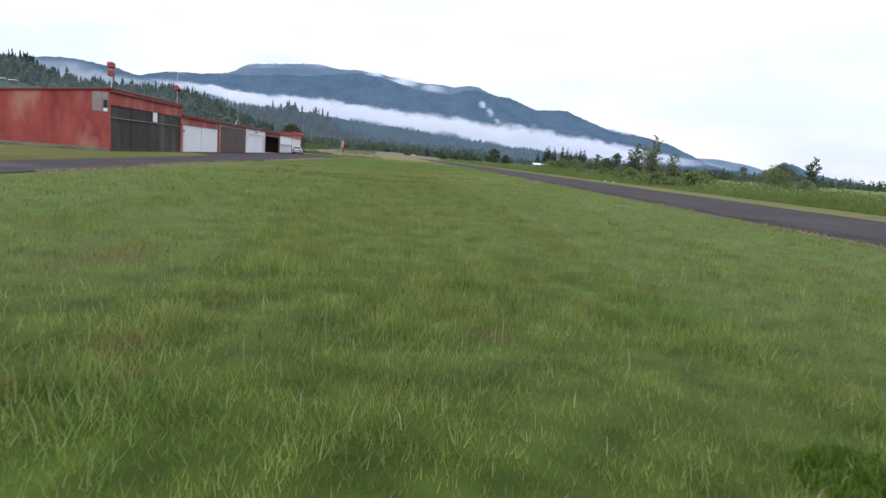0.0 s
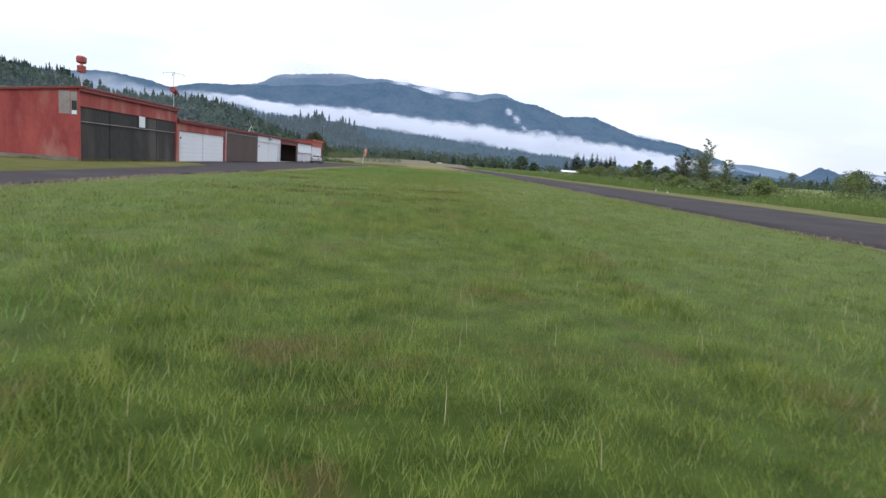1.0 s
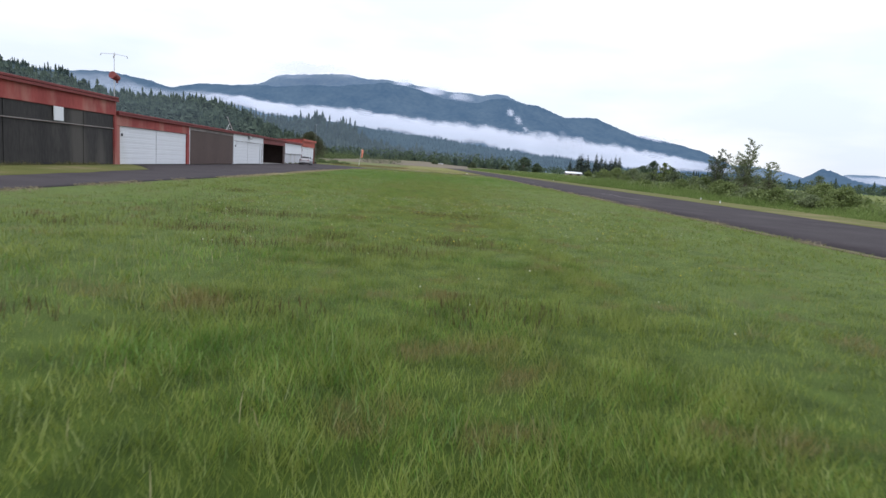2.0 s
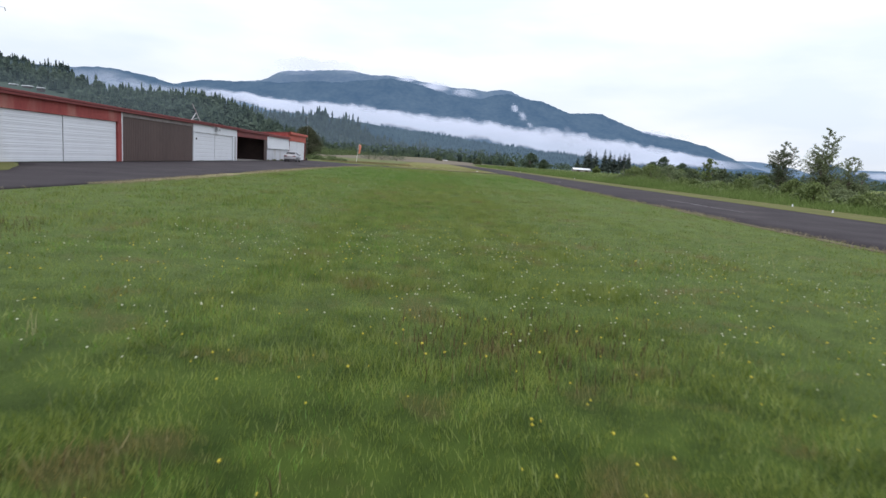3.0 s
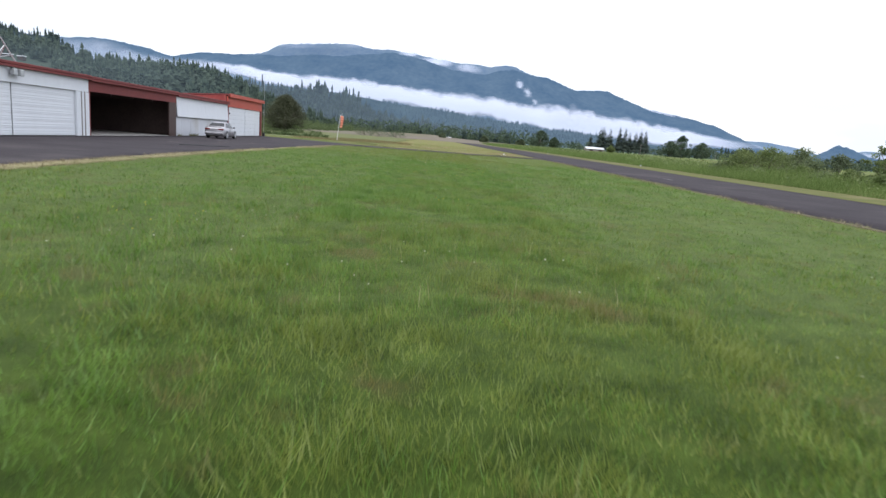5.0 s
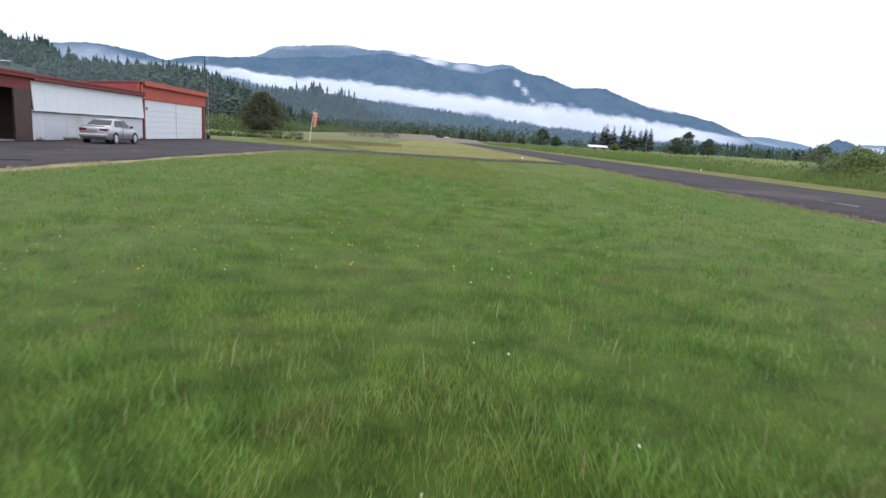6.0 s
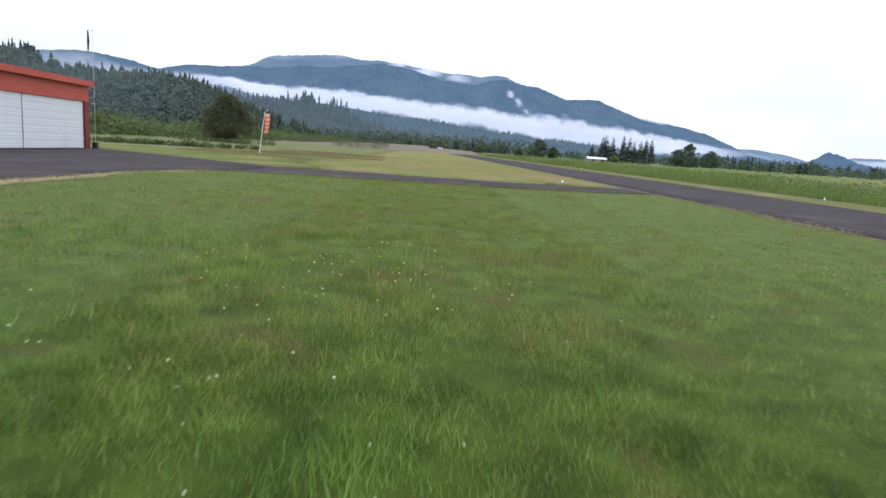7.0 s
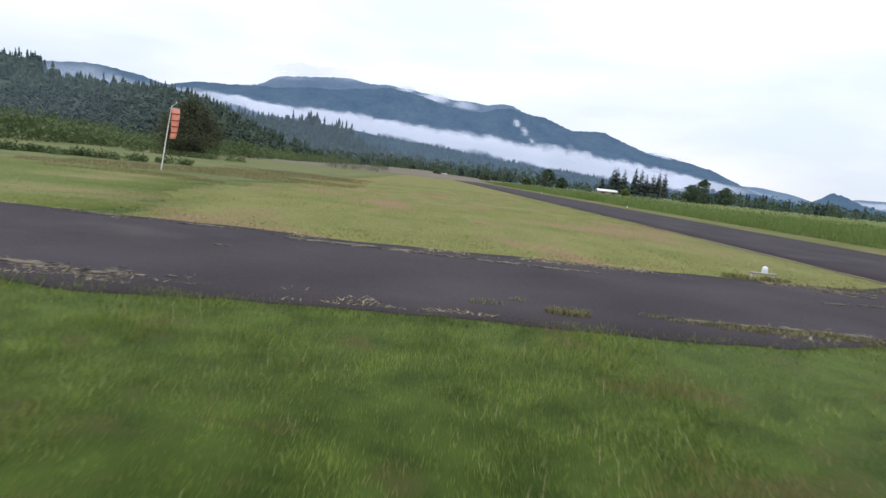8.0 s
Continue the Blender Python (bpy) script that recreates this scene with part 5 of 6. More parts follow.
def hill_shed(x, y, z, length):
    e = new("long_shed")
    e.location = (x, y, z)
    tagged(e, "long low shed with a white roof on the wooded hillside", "shed", "sheds on the hillside")
    part("wall", block(-length / 2, length / 2, -3, 3, -6, 0.4), M_DARKIN, e)
    part("roof", block(-length / 2 - 0.5, length / 2 + 0.5, -3.6, 3.6, 0.4, 1.3, 0.3), M_ROOF, e)


for q in ((-498, 786, 57.8, 7), (-479, 782, 56.6, 9), (-461, 778, 55.2, 6)):
    hill_shed(*q)
e = new("farm_shed")
e.location = (24, 690, 0)
tagged(e, "small white shed at the far end of the valley", "shed")
part("wall", block(-3, 3, -3, 3, 0, 1.6), M_DARKIN, e)
part("roof", block(-3.3, 3.3, -3.5, 3.5, 1.6, 2.8, 0.4), M_ROOF, e)


e = new("valley_house")
e.location = (-19, 690, 0)
tagged(e, "grey farmhouse at the far edge of the meadow", "house")
part("wall", block(-4, 4, -3, 3, 0, 2.0), M_DARKIN, e)
bm = bmesh.new()
rows = [[bm.verts.new((sx, -3.5, 1.9)), bm.verts.new((sx, 0, 3.6)), bm.verts.new((sx, 3.5, 1.9))] for sx in (-4.4, 4.4)]
for k in (0, 1):
    bm.faces.new((rows[0][k], rows[1][k], rows[1][k + 1], rows[0][k + 1]))
bm.normal_update()
bmesh.ops.solidify(bm, geom=bm.faces[:], thickness=0.2)
part("roof", bm, M_DARKIN, e)


# tall grass bank behind the verge, clumps of meadow growth, woodland edge
def blades(x, y, z, h, w, lean, r, three=True):
    """Tapered bent blades; returns verts and triangles."""
    n = len(x)
    a = r.uniform(0, 2 * np.pi, n)
    b = r.uniform(0, 2 * np.pi, n)
    sx, sy = np.cos(a) * w / 2, np.sin(a) * w / 2
    lx, ly = np.cos(b) * lean * h, np.sin(b) * lean * h
    if three:
        v = np.stack([np.stack([x - sx, y - sy, z - 0.02], 1), np.stack([x + sx, y + sy, z - 0.02], 1),
                      np.stack([x + lx * 0.35 + sx * 0.8, y + ly * 0.35 + sy * 0.8, z + h * 0.6], 1), np.stack([x + lx * 0.35 - sx * 0.8, y + ly * 0.35 - sy * 0.8, z + h * 0.6], 1),
                      np.stack([x + lx, y + ly, z + h * np.sqrt(np.maximum(1 - lean ** 2 * 0.5, 0.3))], 1)], 1)
        i = np.arange(n)[:, None] * 5
        f = np.concatenate([i + np.array([[0, 1, 2]]), i + np.array([[0, 2, 3]]), i + np.array([[3, 2, 4]])], 0)
    else:
        v = np.stack([np.stack([x - sx, y - sy, z - 0.02], 1), np.stack([x + sx, y + sy, z - 0.02], 1), np.stack([x + lx, y + ly, z + h * 0.9], 1)], 1)
        f = np.arange(n * 3).reshape(n, 3)
    return v.reshape(-1, 3), f


rg = np.random.default_rng(77)
n = 160000
y = -12 + 420 * rg.random(n) ** 1.3
x = 28.8 + 0.002 * y + 48 * rg.random(n) ** 2.0
k = 0.55 * fbm(x, y, 14, 5, 2) + 0.45 * fbm(x, y, 4, 6, 2)
h = (0.30 + 2.6 * np.clip(k - 0.27, 0, 1)) * np.clip((x - 28.4 - 0.002 * y) / 2.0, 0.35, 1)
for a, b, rise in ((31.2, 71.5, 0.55), (31.5, 78, 0.5), (31.0, 88, 0.7), (36.5, 92, 0.6), (31.5, 104, 0.5), (35, 121, 0.6)):
    h += rise * np.exp(-((x - a) / 1.6) ** 2 - ((y - b) / 3.2) ** 2)
v, f = blades(x, y, 0 * x, h, 0.020 + 0.038 * rg.random(n), 0.25 + 0.5 * rg.random(n), rg, False)
v2, f2 = leaves(np.stack([30 + 0.012 * y[:2600] + 24 * rg.random(2600), y[:2600], 0.3 + 0.5 * rg.random(2600)], 1), 0.5 + 0.6 * rg.random(2600), 10, 0.16, 8)
tagged(arrays("tall_grass", v, f, M_TALL), "tall rank green grass beyond the verge", "tall grass", kind="stuff")
v2[:, 2] = np.maximum(v2[:, 2], 0.02)
tagged(arrays("undergrowth", v2, f2, M_LEAF), "low green undergrowth in the tall grass", "undergrowth", kind="stuff")

# deciduous edge at the foot of the hill and along the valley
cs, rs = [], []
r = random.Random(9)
for k in range(560):
    f = r.random()
    yy = 200 + 520 * f ** 1.3
    xx = -62 - 0.05 * (yy - 200) - abs(r.gauss(0, 26)) + (25 * f)
    hh = r.uniform(2.6, 5.0) * (0.5 + 1.1 * float(vnoise(xx, yy, 16, 77)))
    for j in range(5):
        cs.append((xx + r.uniform(-3, 3), yy + r.uniform(-3, 3), hh * (0.25 + 0.17 * j)))
        rs.append(r.uniform(1.3, 2.6))
v, f = leaves(cs, rs, 22, 0.37, 12)
v[:, 2] = np.maximum(v[:, 2], 0.02)
tagged(arrays("woodland_edge", v, f, M_WOODEDGE), "green broadleaf trees along the foot of the hill", "woodland", kind="stuff")
cs, rs = [], []
for k in range(900):
    xx = r.uniform(110, 1000)
    yy = 660 + r.uniform(-40, 120) - 0.12 * xx
    hh = r.uniform(4, 8) if xx < 235 else r.uniform(5, 13)
    for j in range(3):
        cs.append((xx + r.uniform(-4, 4), yy + r.uniform(-4, 4), hh * (0.3 + 0.28 * j)))
        rs.append(r.uniform(2.2, 4.2) * (1 - 0.2 * j))
for k in range(520):
    xx = r.uniform(-120, 130)
    yy = 760 + r.uniform(-60, 160)
    hh = r.uniform(6, 19)
    for j in range(3):
        cs.append((xx + r.uniform(-4, 4), yy + r.uniform(-4, 4), hh * (0.3 + 0.28 * j)))
        rs.append(r.uniform(2.2, 4.2) * (1 - 0.2 * j))
v, f = leaves(cs, rs, 13, 0.8, 13)
v[:, 2] = np.maximum(v[:, 2], 0.02)
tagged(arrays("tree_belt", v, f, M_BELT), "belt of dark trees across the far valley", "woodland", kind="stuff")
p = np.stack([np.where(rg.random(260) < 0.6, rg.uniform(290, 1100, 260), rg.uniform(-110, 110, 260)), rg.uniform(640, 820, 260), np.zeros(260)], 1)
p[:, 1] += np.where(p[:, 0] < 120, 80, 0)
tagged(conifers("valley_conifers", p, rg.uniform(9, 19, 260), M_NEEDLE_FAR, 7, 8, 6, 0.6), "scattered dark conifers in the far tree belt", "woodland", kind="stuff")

# ---- grass of the strip ----
V, F, D, base = [], [], [], 0
# blades by distance from the flown line: fine and dense close to it, broader tufts towards both edges
for n, near, far, height, width, three, gap in ((20000, 0.0, 2.8, 0.9, 0.7, True, 0.3), (960000, 0.0, 2.8, 0.72, 0.9, False, 0.55), (290000, 2.4, 6.5, 0.72, 1.5, False, 0.65), (310000, 6.0, 14.5, 0.6, 2.1, False, 0.85)):
    y = rg.uniform(-18.5, 123.2, n)
    side = rg.uniform(near, far, n) + rg.normal(0, 0.25, n)
    x = np.interp(y, [-18, 0, 60, 120], [-0.7, -0.4, -0.2, 1.1]) + side * np.where(rg.random(n) < 0.5, -1, 1)
    ok = (x > apron_edge(y) + 0.35) & (x < runway_near(y) + 0.1) & (y < taxi_near(x) + 0.3 * rg.random(n))
    x, y = x[ok], y[ok]
    clump = fbm(x, y, 1.1, 31, 3)
    big = fbm(x, y, 8, 47, 3)
    keep = rg.random(len(x)) < np.clip((0.45 * clump + 0.55 * fbm(x, y, 0.3, 37, 2) - 0.30) * 3.4, gap, 1)
    x, y, clump, big = x[keep], y[keep], clump[keep], big[keep]
    h = (0.03 + 0.21 * clump * (0.3 + 1.3 * big)) * height * rg.uniform(0.5, 1.3, len(x)) * np.interp(y, [98, 112], [1.0, 0.7])
    h *= (0.4 + 1.2 * fbm(x, y, 0.35, 39, 2)) * np.interp(x, [-13, -11, -3, -0.5], [0.5, 1.0, 1.15, 1.0]) * (1 + 0.13 * np.sin(x * 3.9 + 0.4 * np.sin(y * 0.15)))
    w = (0.007 + 0.007 * rg.random(len(x))) * width
    v, f = blades(x, y, ground_z(x, y), h, w, rg.uniform(0.1, 0.85, len(x)) ** 0.8, rg, three)
    V.append(v)
    # yellower turf at both ends of the strip and towards the apron
    wob = y + 14 * (fbm(x, y, 10, 61, 3) - 0.5)
    dry = rg.random(len(x)) < np.interp(wob, [42, 76, 96, 108], [1.1, 0.2, 0.12, 1.25]) + 1.6 * (fbm(x, y, 1.4, 67, 3) - 0.5) + np.clip((-10.2 - x) / 2.0, 0, 0.9) - np.interp(x, [-3, -0.8], [0.25, 0]) + np.clip((x - runway_near(y) + 1.6) / 1.6, 0, 0.9)
    D.append(np.tile(dry, 3) if three else dry)
    F.append(f + base)
    base += len(v)
V, F, D = np.concatenate(V), np.concatenate(F), np.concatenate(D)
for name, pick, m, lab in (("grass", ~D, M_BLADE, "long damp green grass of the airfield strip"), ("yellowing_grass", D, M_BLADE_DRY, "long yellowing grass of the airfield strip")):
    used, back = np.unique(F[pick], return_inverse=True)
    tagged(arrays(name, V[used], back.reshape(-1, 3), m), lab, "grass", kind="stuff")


def seed_stalks(name, x, y, lo, hi, material, label, w=0.006):
    n = len(x)
    v, f = blades(x, y, ground_z(x, y), rg.uniform(lo, hi, n), np.full(n, w), rg.uniform(0.05, 0.5, n), rg, True)
    return tagged(arrays(name, v, f, material), label, "grass", kind="stuff")


def spots_at(x, y):
    """How strongly sorrel grows at a place of the strip."""
    return sum(np.exp(-((x - a) / c) ** 2 - ((y - b) / d) ** 2) for a, b, c, d in ((-9.0, 15.5, 1.2, 0.7), (-5.0, 15.3, 1.1, 0.7), (-3.6, 13.2, 1.1, 0.7), (-2.5, 15.1, 1.1, 0.9), (-1.3, 13.1, 1.0, 0.7), (0.4, 15.3, 1.3, 1.0), (0.3, 9.0, 0.9, 0.6), (-5.2, 8.0, 0.9, 0.4), (-2.3, 8.6, 0.9, 0.5), (0.2, -12.1, 1.0, 0.6), (-1.9, -13.9, 0.5, 0.4), (-4.5, 19.6, 2.0, 0.9), (0.7, 22.7, 1.8, 1.1), (-8.4, 27.6, 1.4, 1.2), (2.4, 87.7, 0.7, 0.6), (-10.1, 57.6, 0.8, 1.6), (-11, 43, 0.7, 2.0)))


n = 5000
x, y = rg.uniform(-7, 8, n), rg.uniform(-18, 122, n)
ok = fbm(x, y, 5, 91, 2) > 0.55
seed_stalks("seed_stalks", x[ok], y[ok], 0.12, 0.28, M_STALK, "pale dry seed stalks standing in the grass")
n = 100000
x, y = rg.uniform(-10.5, 7, n), rg.uniform(-18, 92, n)
x[:26000] = 0.6 * x[:26000] - 2.2
y[:26000] = rg.uniform(7.5, 29, 26000)
spots = spots_at(x, y)
ok = 0.5 * fbm(x, y, 4.0, 17, 3) + 0.34 * rg.random(n) + 0.42 * np.clip(spots, 0, 1) > 0.67
seed_stalks("sorrel", x[ok], y[ok], 0.08, 0.17, M_REDGRASS, "reddish brown sorrel patches in the grass", 0.009)
n = 8000
x = rg.uniform(-11, 13, n)
y = np.where(rg.random(n) < 0.5, taxi_near(x) + 0.1 - np.abs(rg.normal(0, 0.35, n)), taxi_far(x) - 0.1 + np.abs(rg.normal(0, 1.0, n)))
seed_stalks("edge_grass", x, y, 0.02, 0.055, M_LAWN, "short tufts along the taxiway edges", 0.012)


def heads(name, x, y, h, rad, material, label):
    """Flower heads: small faceted balls on their stalks."""
    n = len(x)
    z = ground_z(x, y) + h
    o = np.array([[1, 0, 0], [-1, 0, 0], [0, 1, 0], [0, -1, 0], [0, 0, 1], [0, 0, -1]], float) * np.array([1, 1, 0.8])
    fc = np.array([[0, 2, 4], [2, 1, 4], [1, 3, 4], [3, 0, 4], [2, 0, 5], [1, 2, 5], [3, 1, 5], [0, 3, 5]])
    v = np.stack([x, y, z], 1)[:, None] + o[None] * rad[:, None, None]
    f = (np.arange(n)[:, None, None] * 6 + fc[None]).reshape(-1, 3)
    return tagged(arrays(name, v.reshape(-1, 3), f, material), label, "flowers", kind="stuff")


n = 20000
x, y = rg.uniform(-7, 8, n), rg.uniform(8, 118, n)
ok = rg.random(n) < np.clip(fbm(x, y, 4, 23, 3) * 3.0 - 1.30, 0, 1) * (0.06 + 1.0 * np.exp(-((y - 26) / 7) ** 2) + 0.8 * np.exp(-((y - 49.5) / 2.5) ** 2 - ((x + 3.5) / 2) ** 2) + 1.0 * np.exp(-((y - 45.2) / 0.9) ** 2 - ((x - 4.9) / 1.2) ** 2) + 0.8 * np.exp(-((y - 97) / 6) ** 2))
x, y = x[ok], y[ok]
heads("white_clover", x, y, rg.uniform(0.09, 0.2, len(x)), rg.uniform(0.009, 0.016, len(x)), M_CLOVER, "white clover heads scattered in the grass")
n = 3200
x, y = rg.uniform(-6, 7, n), rg.uniform(12, 118, n)
x[170:520], y[170:520] = rg.uniform(-6, 6, 350), rg.uniform(18, 34, 350)
x[:170], y[:170] = rg.normal(1.5, 1.2, 170), rg.normal(74.8, 1.8, 170)
ok = fbm(x, y, 5, 29, 2) + 0.26 * np.exp(-((x - 1.6) / 1.8) ** 2 - ((y - 74.8) / 2.2) ** 2) - 0.06 * (y > 84) + 0.08 * np.exp(-((y - 25) / 8) ** 2) > 0.60
x, y = x[ok], y[ok]
heads("dandelions", x, y, rg.uniform(0.08, 0.18, len(x)), rg.uniform(0.008, 0.016, len(x)), M_DANDY, "yellow dandelion heads scattered in the grass")

# a lush tussock beside the start
M_LUSH = mat("lush_blade", (0.050, 0.105, 0.008), (0.112, 0.195, 0.020), 3.0, 8, 0.45, 0, island=0.3, spec=0.4, trans=0.45)
n = 2600
a, q = rg.uniform(0, 6.283, n), np.sqrt(rg.random(n))
x, y = 1.42 + 0.46 * q * np.cos(a), -16.05 + 0.40 * q * np.sin(a)
v, f = blades(x, y, ground_z(x, y), rg.uniform(0.05, 0.15, n) * (1.2 - 0.6 * q), rg.uniform(0.006, 0.012, n), rg.uniform(0.2, 0.9, n), rg, True)
tagged(arrays("grass_tussock", v, f, M_LUSH), "lush bright green tussock in the shorter grass", "grass", kind="stuff")

# dead grass and weeds at the broken taxiway edges
n = 15000
x = rg.uniform(-11, 13.5, n)
far = rg.random(n) < 0.8
y = np.where(far, taxi_far(x) - 0.15 + rg.normal(0, 0.2, n), taxi_near(x) + 0.2 + np.abs(rg.normal(0, 0.30, n)))
ok = fbm(x, y, 1.4, 71, 3) > 0.47
x, y = x[ok], y[ok]
v, f = blades(x, y, np.full(len(x), 0.045), rg.uniform(0.04, 0.12, len(x)), np.full(len(x), 0.022), rg.uniform(0.9, 1.2, len(x)), rg, False)
v[:, 2] = np.minimum(v[:, 2], 0.03 + 0.03 * rg.random(len(v)))
tagged(arrays("thatch", v, f, M_THATCH), "pale dead grass lying along the asphalt edge", "dead grass", kind="stuff")
n = 24000
yy = rg.uniform(-15, 130, n)
side = rg.random(n) < 0.75
x = np.where(side, apron_edge(yy) - 0.1 + np.abs(rg.normal(0, 0.5, n)), runway_near(yy) + rg.normal(-0.05, 0.16, n))
ok = (fbm(x, yy, 2.4, 83, 3) > 0.45) & (yy < 121)
x, yy = x[ok], yy[ok]
v, f = blades(x, yy, np.full(len(x), 0.04), rg.uniform(0.04, 0.12, len(x)), np.full(len(x), 0.018), rg.uniform(0.8, 1.2, len(x)), rg, False)
tagged(arrays("verge_thatch", v, f, M_THATCH), "pale dead grass along the apron and runway edges", "dead grass", kind="stuff")

# dry grass at the foot of the hangar walls
n = 6500
k = rg.random(n)
x = np.where(k < 0.35, rg.uniform(-48, -24.3, n), np.where(k < 0.6, -23.95 + np.abs(rg.normal(0, 0.12, n)), -23.9 + np.abs(rg.normal(0, 0.10, n))))
y = np.where(k < 0.35, 33.15 - np.abs(rg.normal(0, 0.12, n)), np.where(k < 0.6, rg.uniform(33.2, 50, n), rg.uniform(109.8, 124.4, n)))
ok = fbm(x, y, 1.6, 21, 3) > 0.42
x, y = x[ok], y[ok]
v, f = blades(x, y, np.full(len(x), 0.03), rg.uniform(0.08, 0.34, len(x)), np.full(len(x), 0.022), rg.uniform(0.3, 1.0, len(x)), rg, False)
tagged(arrays("wall_foot_grass", v, f, M_WEED), "dry grass and weeds at the foot of the hangar walls", "weeds", kind="stuff")

# weeds on the taxiway
xs, ys, hs = [], [], []
r = random.Random(3)
for cx, cy, cr, k, hh in ((2.43, 123.41, 0.22, 90, 0.07), (2.91, 123.8, 0.10, 50, 0.05), (3.49, 123.2, 0.26, 420, 0.12), (4.75, 123.55, 0.18, 70, 0.06), (5.2, 123.42, 0.30, 130, 0.06), (5.75, 123.3, 0.35, 260, 0.07), (6.3, 123.25, 0.35, 300, 0.08),
                          (7.0, 123.35, 0.35, 280, 0.08), (7.7, 123.15, 0.45, 320, 0.08), (8.7, 123.0, 0.6, 380, 0.09), (-2.3, 122.9, 0.5, 60, 0.05), (8.9, 129.0, 0.35, 300, 0.16), (9.5, 128.75, 0.3, 200, 0.14), (9.8, 129.0, 0.3, 240, 0.14), (10.6, 128.4, 0.6, 300, 0.10), (12.0, 128.8, 0.6, 260, 0.10)):
    for j in range(int(0.7 * k)):
        a, q = r.uniform(0, 6.28), cr * math.sqrt(r.random())
        xs.append(cx + q * math.cos(a) * 1.2)
        ys.append(cy + q * math.sin(a) * 0.55)
        hs.append(hh * r.uniform(0.2, 0.9))
n = len(xs)
v, f = blades(np.array(xs), np.array(ys), np.full(n, 0.04), np.array(hs), np.full(n, 0.012), rg.uniform(0.85, 1.3, n), rg, True)
tagged(arrays("weeds", v, f, M_WEED), "dry and green weeds growing in the cracks of the taxiway", "weeds", kind="stuff")


def litter(cx, cy, rx, ry, seed):
    """A broken patch of dry litter: many ragged flat chips, a few millimetres thick."""
    r = random.Random(seed)
    bm = bmesh.new()
    for k in range(int(26 + 60 * rx)):
        d, a0 = abs(r.gauss(0, 0.5)), r.uniform(0, 6.28)
        px, py = cx + 1.5 * rx * d * math.cos(a0), cy + 1.7 * ry * d * math.sin(a0)
        size = r.uniform(0.015, 0.065) * (1.3 - 0.5 * min(d, 1.5))
        n = r.randint(6, 9)
        f = bm.faces.new([bm.verts.new((px + size * r.uniform(0.6, 2.2) * math.cos(6.283 * q / n), py + 0.6 * size * r.uniform(0.5, 1.3) * math.sin(6.283 * q / n), 0.040 + 0.0006 * (k % 9))) for q in range(n)])
        g = bmesh.ops.extrude_face_region(bm, geom=[f])
        for v in [w for w in g["geom"] if isinstance(w, bmesh.types.BMVert)]:
            v.co.z -= 0.014
    bmesh.ops.recalc_face_normals(bm, faces=bm.faces)
    tagged(part("dry_litter", bm, M_DRYDIRT), "pale dry litter washed up at the asphalt edge", "litter", "patches of dry litter", "structure")


for k, q in enumerate(((-0.6, 128.05, 0.8, 0.16), (0.35, 127.95, 0.5, 0.12), (1.2, 127.85, 0.55, 0.18), (2.0, 127.7, 0.5, 0.10), (3.1, 127.55, 0.6, 0.09), (4.4, 127.4, 0.5, 0.08), (-3.2, 128.75, 0.7, 0.10), (-5.2, 128.95, 0.7, 0.10),
                       (-2.3, 123.05, 0.55, 0.13), (-3.4, 123.2, 0.6, 0.10), (-4.6, 123.3, 0.7, 0.08), (5.6, 123.5, 0.5, 0.06), (6.6, 123.55, 0.4, 0.06), (7.6, 123.5, 0.5, 0.07), (10.9, 127.9, 0.6, 0.3), (14.3, 116.6, 0.16, 0.6), (14.5, 113.2, 0.2, 0.9), (14.55, 111, 0.12, 0.5), (9.3, 126.3, 0.18, 0.04), (10.2, 126.5, 0.3, 0.04), (-1.9, 126.2, 0.08, 0.04))):
    litter(*q, 300 + k)

# rank growth behind the taxiway and at the hangar walls
cs, rs = [], []
for k in range(150):
    t = r.random()
    cs.append((-19 - 34 * t + r.uniform(-1, 1), 176 - 20 * t ** 0.6 + r.uniform(-1.5, 1.5), 0.22))
    rs.append(r.uniform(0.4, 0.95))
for k in range(40):
    cs.append((r.uniform(-50, -30), r.uniform(222, 229), 0.4))
    rs.append(r.uniform(0.6, 1.2))
v, f = leaves(cs, rs, 80, 0.13, 19, 0.6)
v[:, 2] = np.maximum(v[:, 2], 0.02)
tagged(arrays("rank_weeds", v, f, M_WOODEDGE), "low green weeds in the meadow", "weeds", kind="stuff")
n = 60000
x, yy = rg.uniform(-24, -1, n), rg.uniform(147, 192, n)
ok = fbm(x, yy, 7, 57, 2) - 0.25 * (((x + 13.5) / 8) ** 2 + ((yy - 166) / 22) ** 2) > 0.26
v, f = blades(x[ok], yy[ok], 0 * x[ok], rg.uniform(0.08, 0.30, ok.sum()), np.full(ok.sum(), 0.016), rg.uniform(0.3, 0.9, ok.sum()), rg, False)
tagged(arrays("brown_long_grass", v, f, M_LONGBROWN), "brownish long grass round the windsock", "grass", kind="stuff")
# hay and stubble on the mown strip
n = 60000
x, yy = rg.uniform(-14, 14, n), 127.2 + 60 * rg.random(n) ** 1.6
ok = (yy > taxi_far(x) + 0.5) & (x > np.interp(yy, [127, 131, 136, 141, 150, 200], [-5, -5.6, -7.4, -8.4, -8, -7]) - 1.6 * np.abs(rg.normal(0, 1, n))) & (x < runway_near(yy) - 0.1)
x, yy = x[ok], yy[ok]
dry = fbm(x, yy, 3.0, 95, 3) + 0.12 * np.exp(-((yy - 133) / 3) ** 2) > 0.56
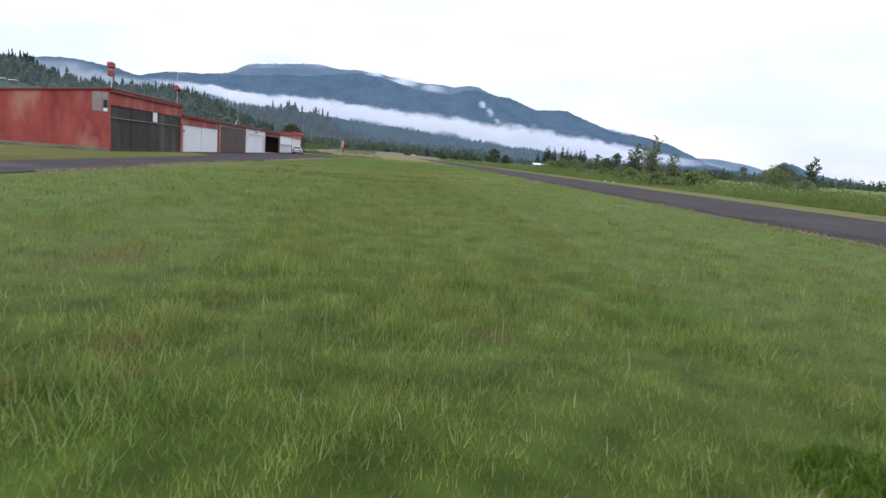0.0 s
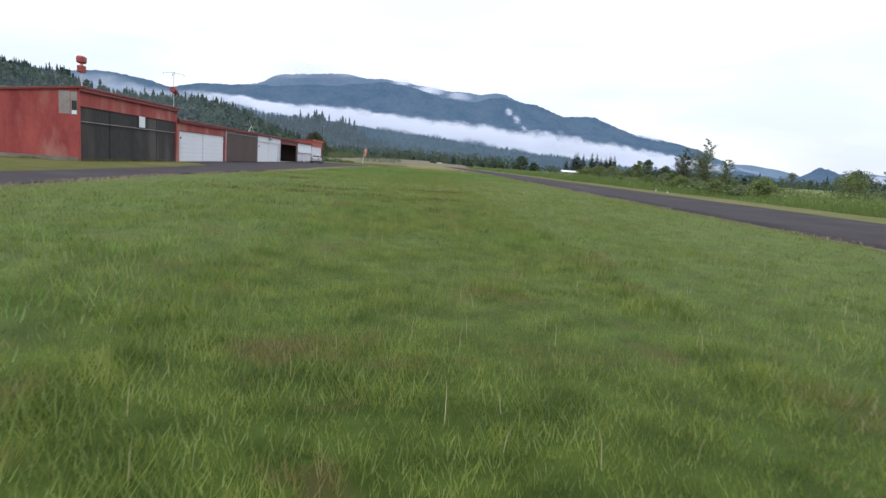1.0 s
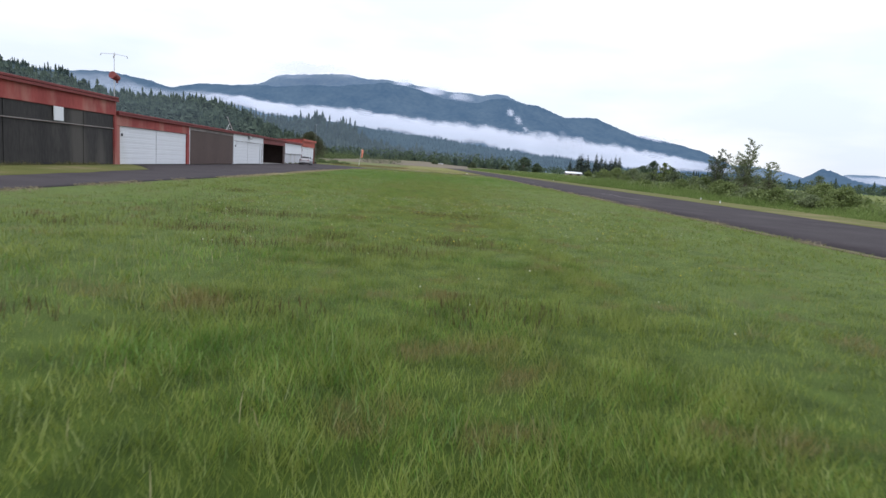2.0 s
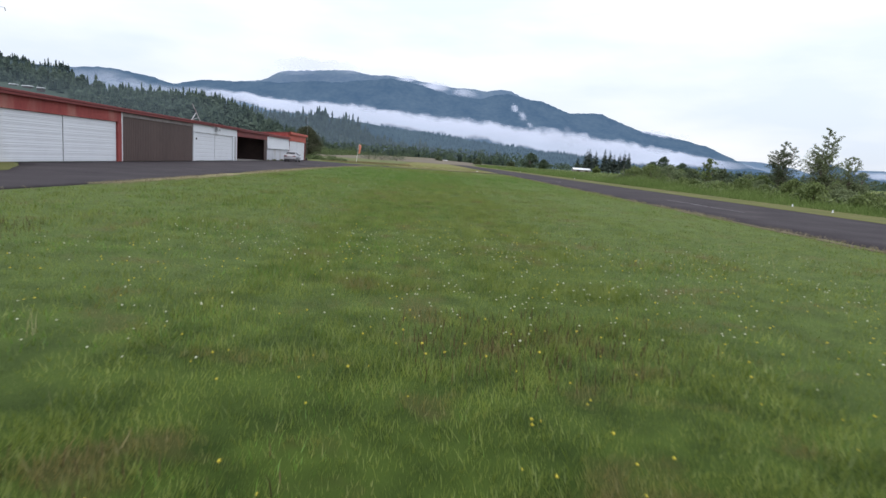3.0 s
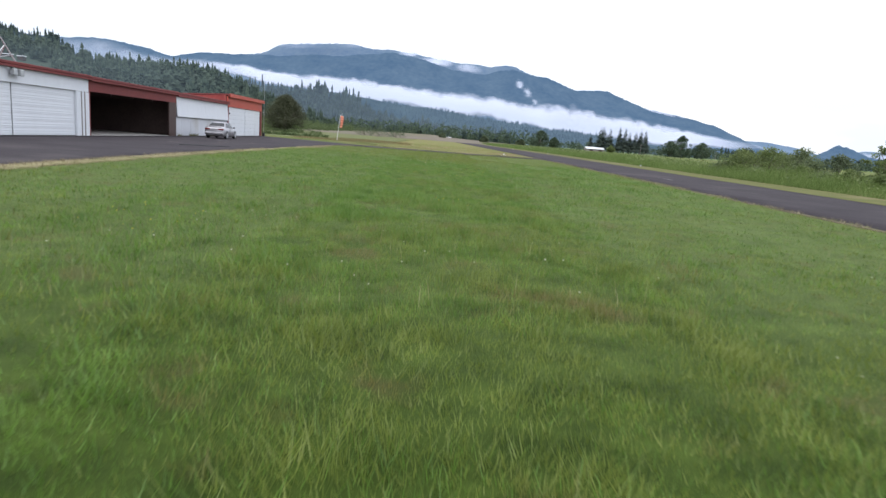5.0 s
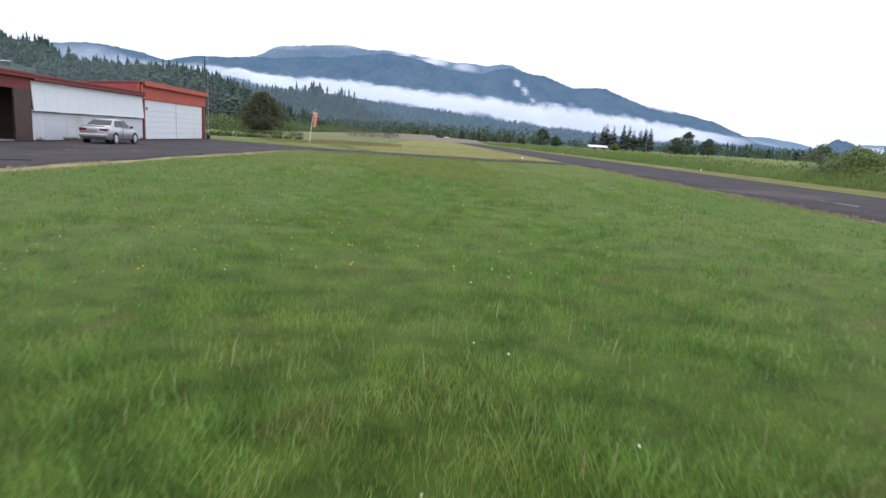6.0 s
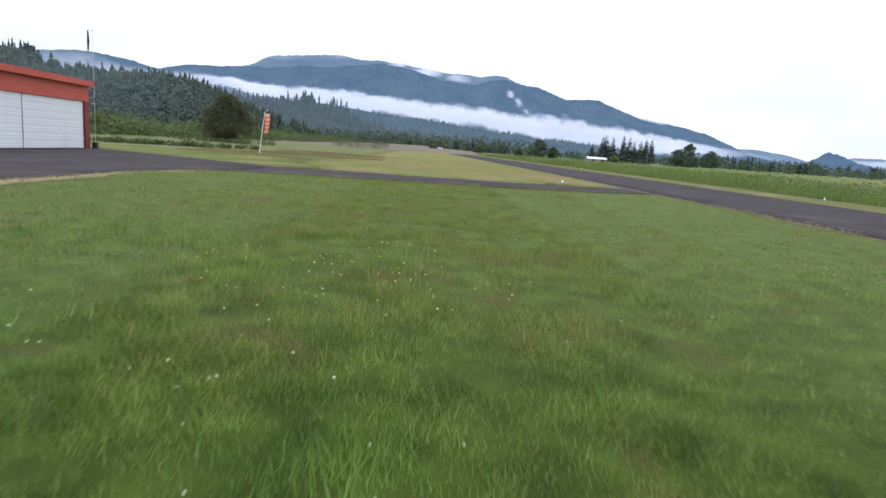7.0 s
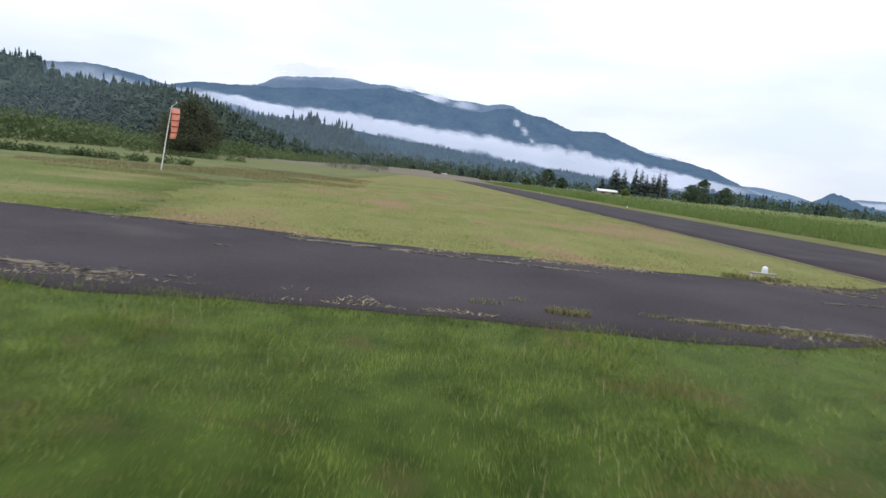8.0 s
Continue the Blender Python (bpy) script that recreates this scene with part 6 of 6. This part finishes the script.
v, f = blades(x[~dry], yy[~dry], np.full((~dry).sum(), 0.02), rg.uniform(0.03, 0.08, (~dry).sum()), np.full((~dry).sum(), 0.012), rg.uniform(0.5, 1.2, (~dry).sum()), rg, False)
tagged(arrays("stubble", v, f, M_MOWN), "short yellowish stubble of the mown strip", "grass", kind="stuff")
v, f = blades(x[dry], yy[dry], np.full(dry.sum(), 0.03), rg.uniform(0.06, 0.16, dry.sum()), np.full(dry.sum(), 0.014), rg.uniform(1.0, 1.2, dry.sum()), rg, False)
v[:, 2] = np.minimum(v[:, 2], 0.02 + 0.05 * rg.random(len(v)))
tagged(arrays("hay", v, f, M_THATCH), "brown dry hay lying on the mown strip", "hay", kind="stuff")

# short blades of the lawn, thinning into the mown strip
n = 34000
x, yy = rg.uniform(-30, -3, n), rg.uniform(129.0, 153, n)
ok = (x < np.interp(yy, [128, 131, 136, 141, 146, 152], [-6, -5.6, -7.2, -8.2, -9.5, -12]) + 1.3 * np.abs(rg.normal(0, 1, n))) & (yy > np.interp(x, [-24, -17, -10.5, -8, -3], [140.4, 136.4, 131.4, 129.8, 129.6]))
x, yy = x[ok], yy[ok]
v, f = blades(x, yy, np.full(len(x), 0.02), rg.uniform(0.02, 0.06, len(x)), np.full(len(x), 0.014), rg.uniform(0.7, 1.25, len(x)), rg, False)
tagged(arrays("lawn_grass", v, f, M_LAWN), "short green grass blades of the lawn", "grass", kind="stuff")

# odds and ends on the apron
bm = bmesh.new()
for k in range(14):
    a, b = k / 14, (k + 1) / 14
    tube(bm, (-16.4 + 2.6 * a, 91.0 + 1.9 * a + 0.15 * math.sin(9 * a), 0.05), (-16.4 + 2.6 * b, 91.0 + 1.9 * b + 0.15 * math.sin(9 * b), 0.05), 0.035, 0.035, 6)
tagged(part("hose", bm, M_BLACK), "black hose lying on the apron", "hose")
for q in ((-15.6, 96.2), (-17.0, 101.2), (-15.4, 104.5), (-18.2, 95.0)):
    bm = bmesh.new()
    bmesh.ops.create_icosphere(bm, subdivisions=2, radius=0.5, matrix=Matrix.Translation((*q, 0.036)) @ Matrix.Diagonal((0.45, 0.6, 0.012, 1)))
    for v in bm.verts:
        v.co.x += 0.2 * math.sin(v.co.y * 9)
    tagged(part("asphalt_patch", bm, M_DRYDIRT), "small pale worn patch on the asphalt", "patch", "patches", "structure")
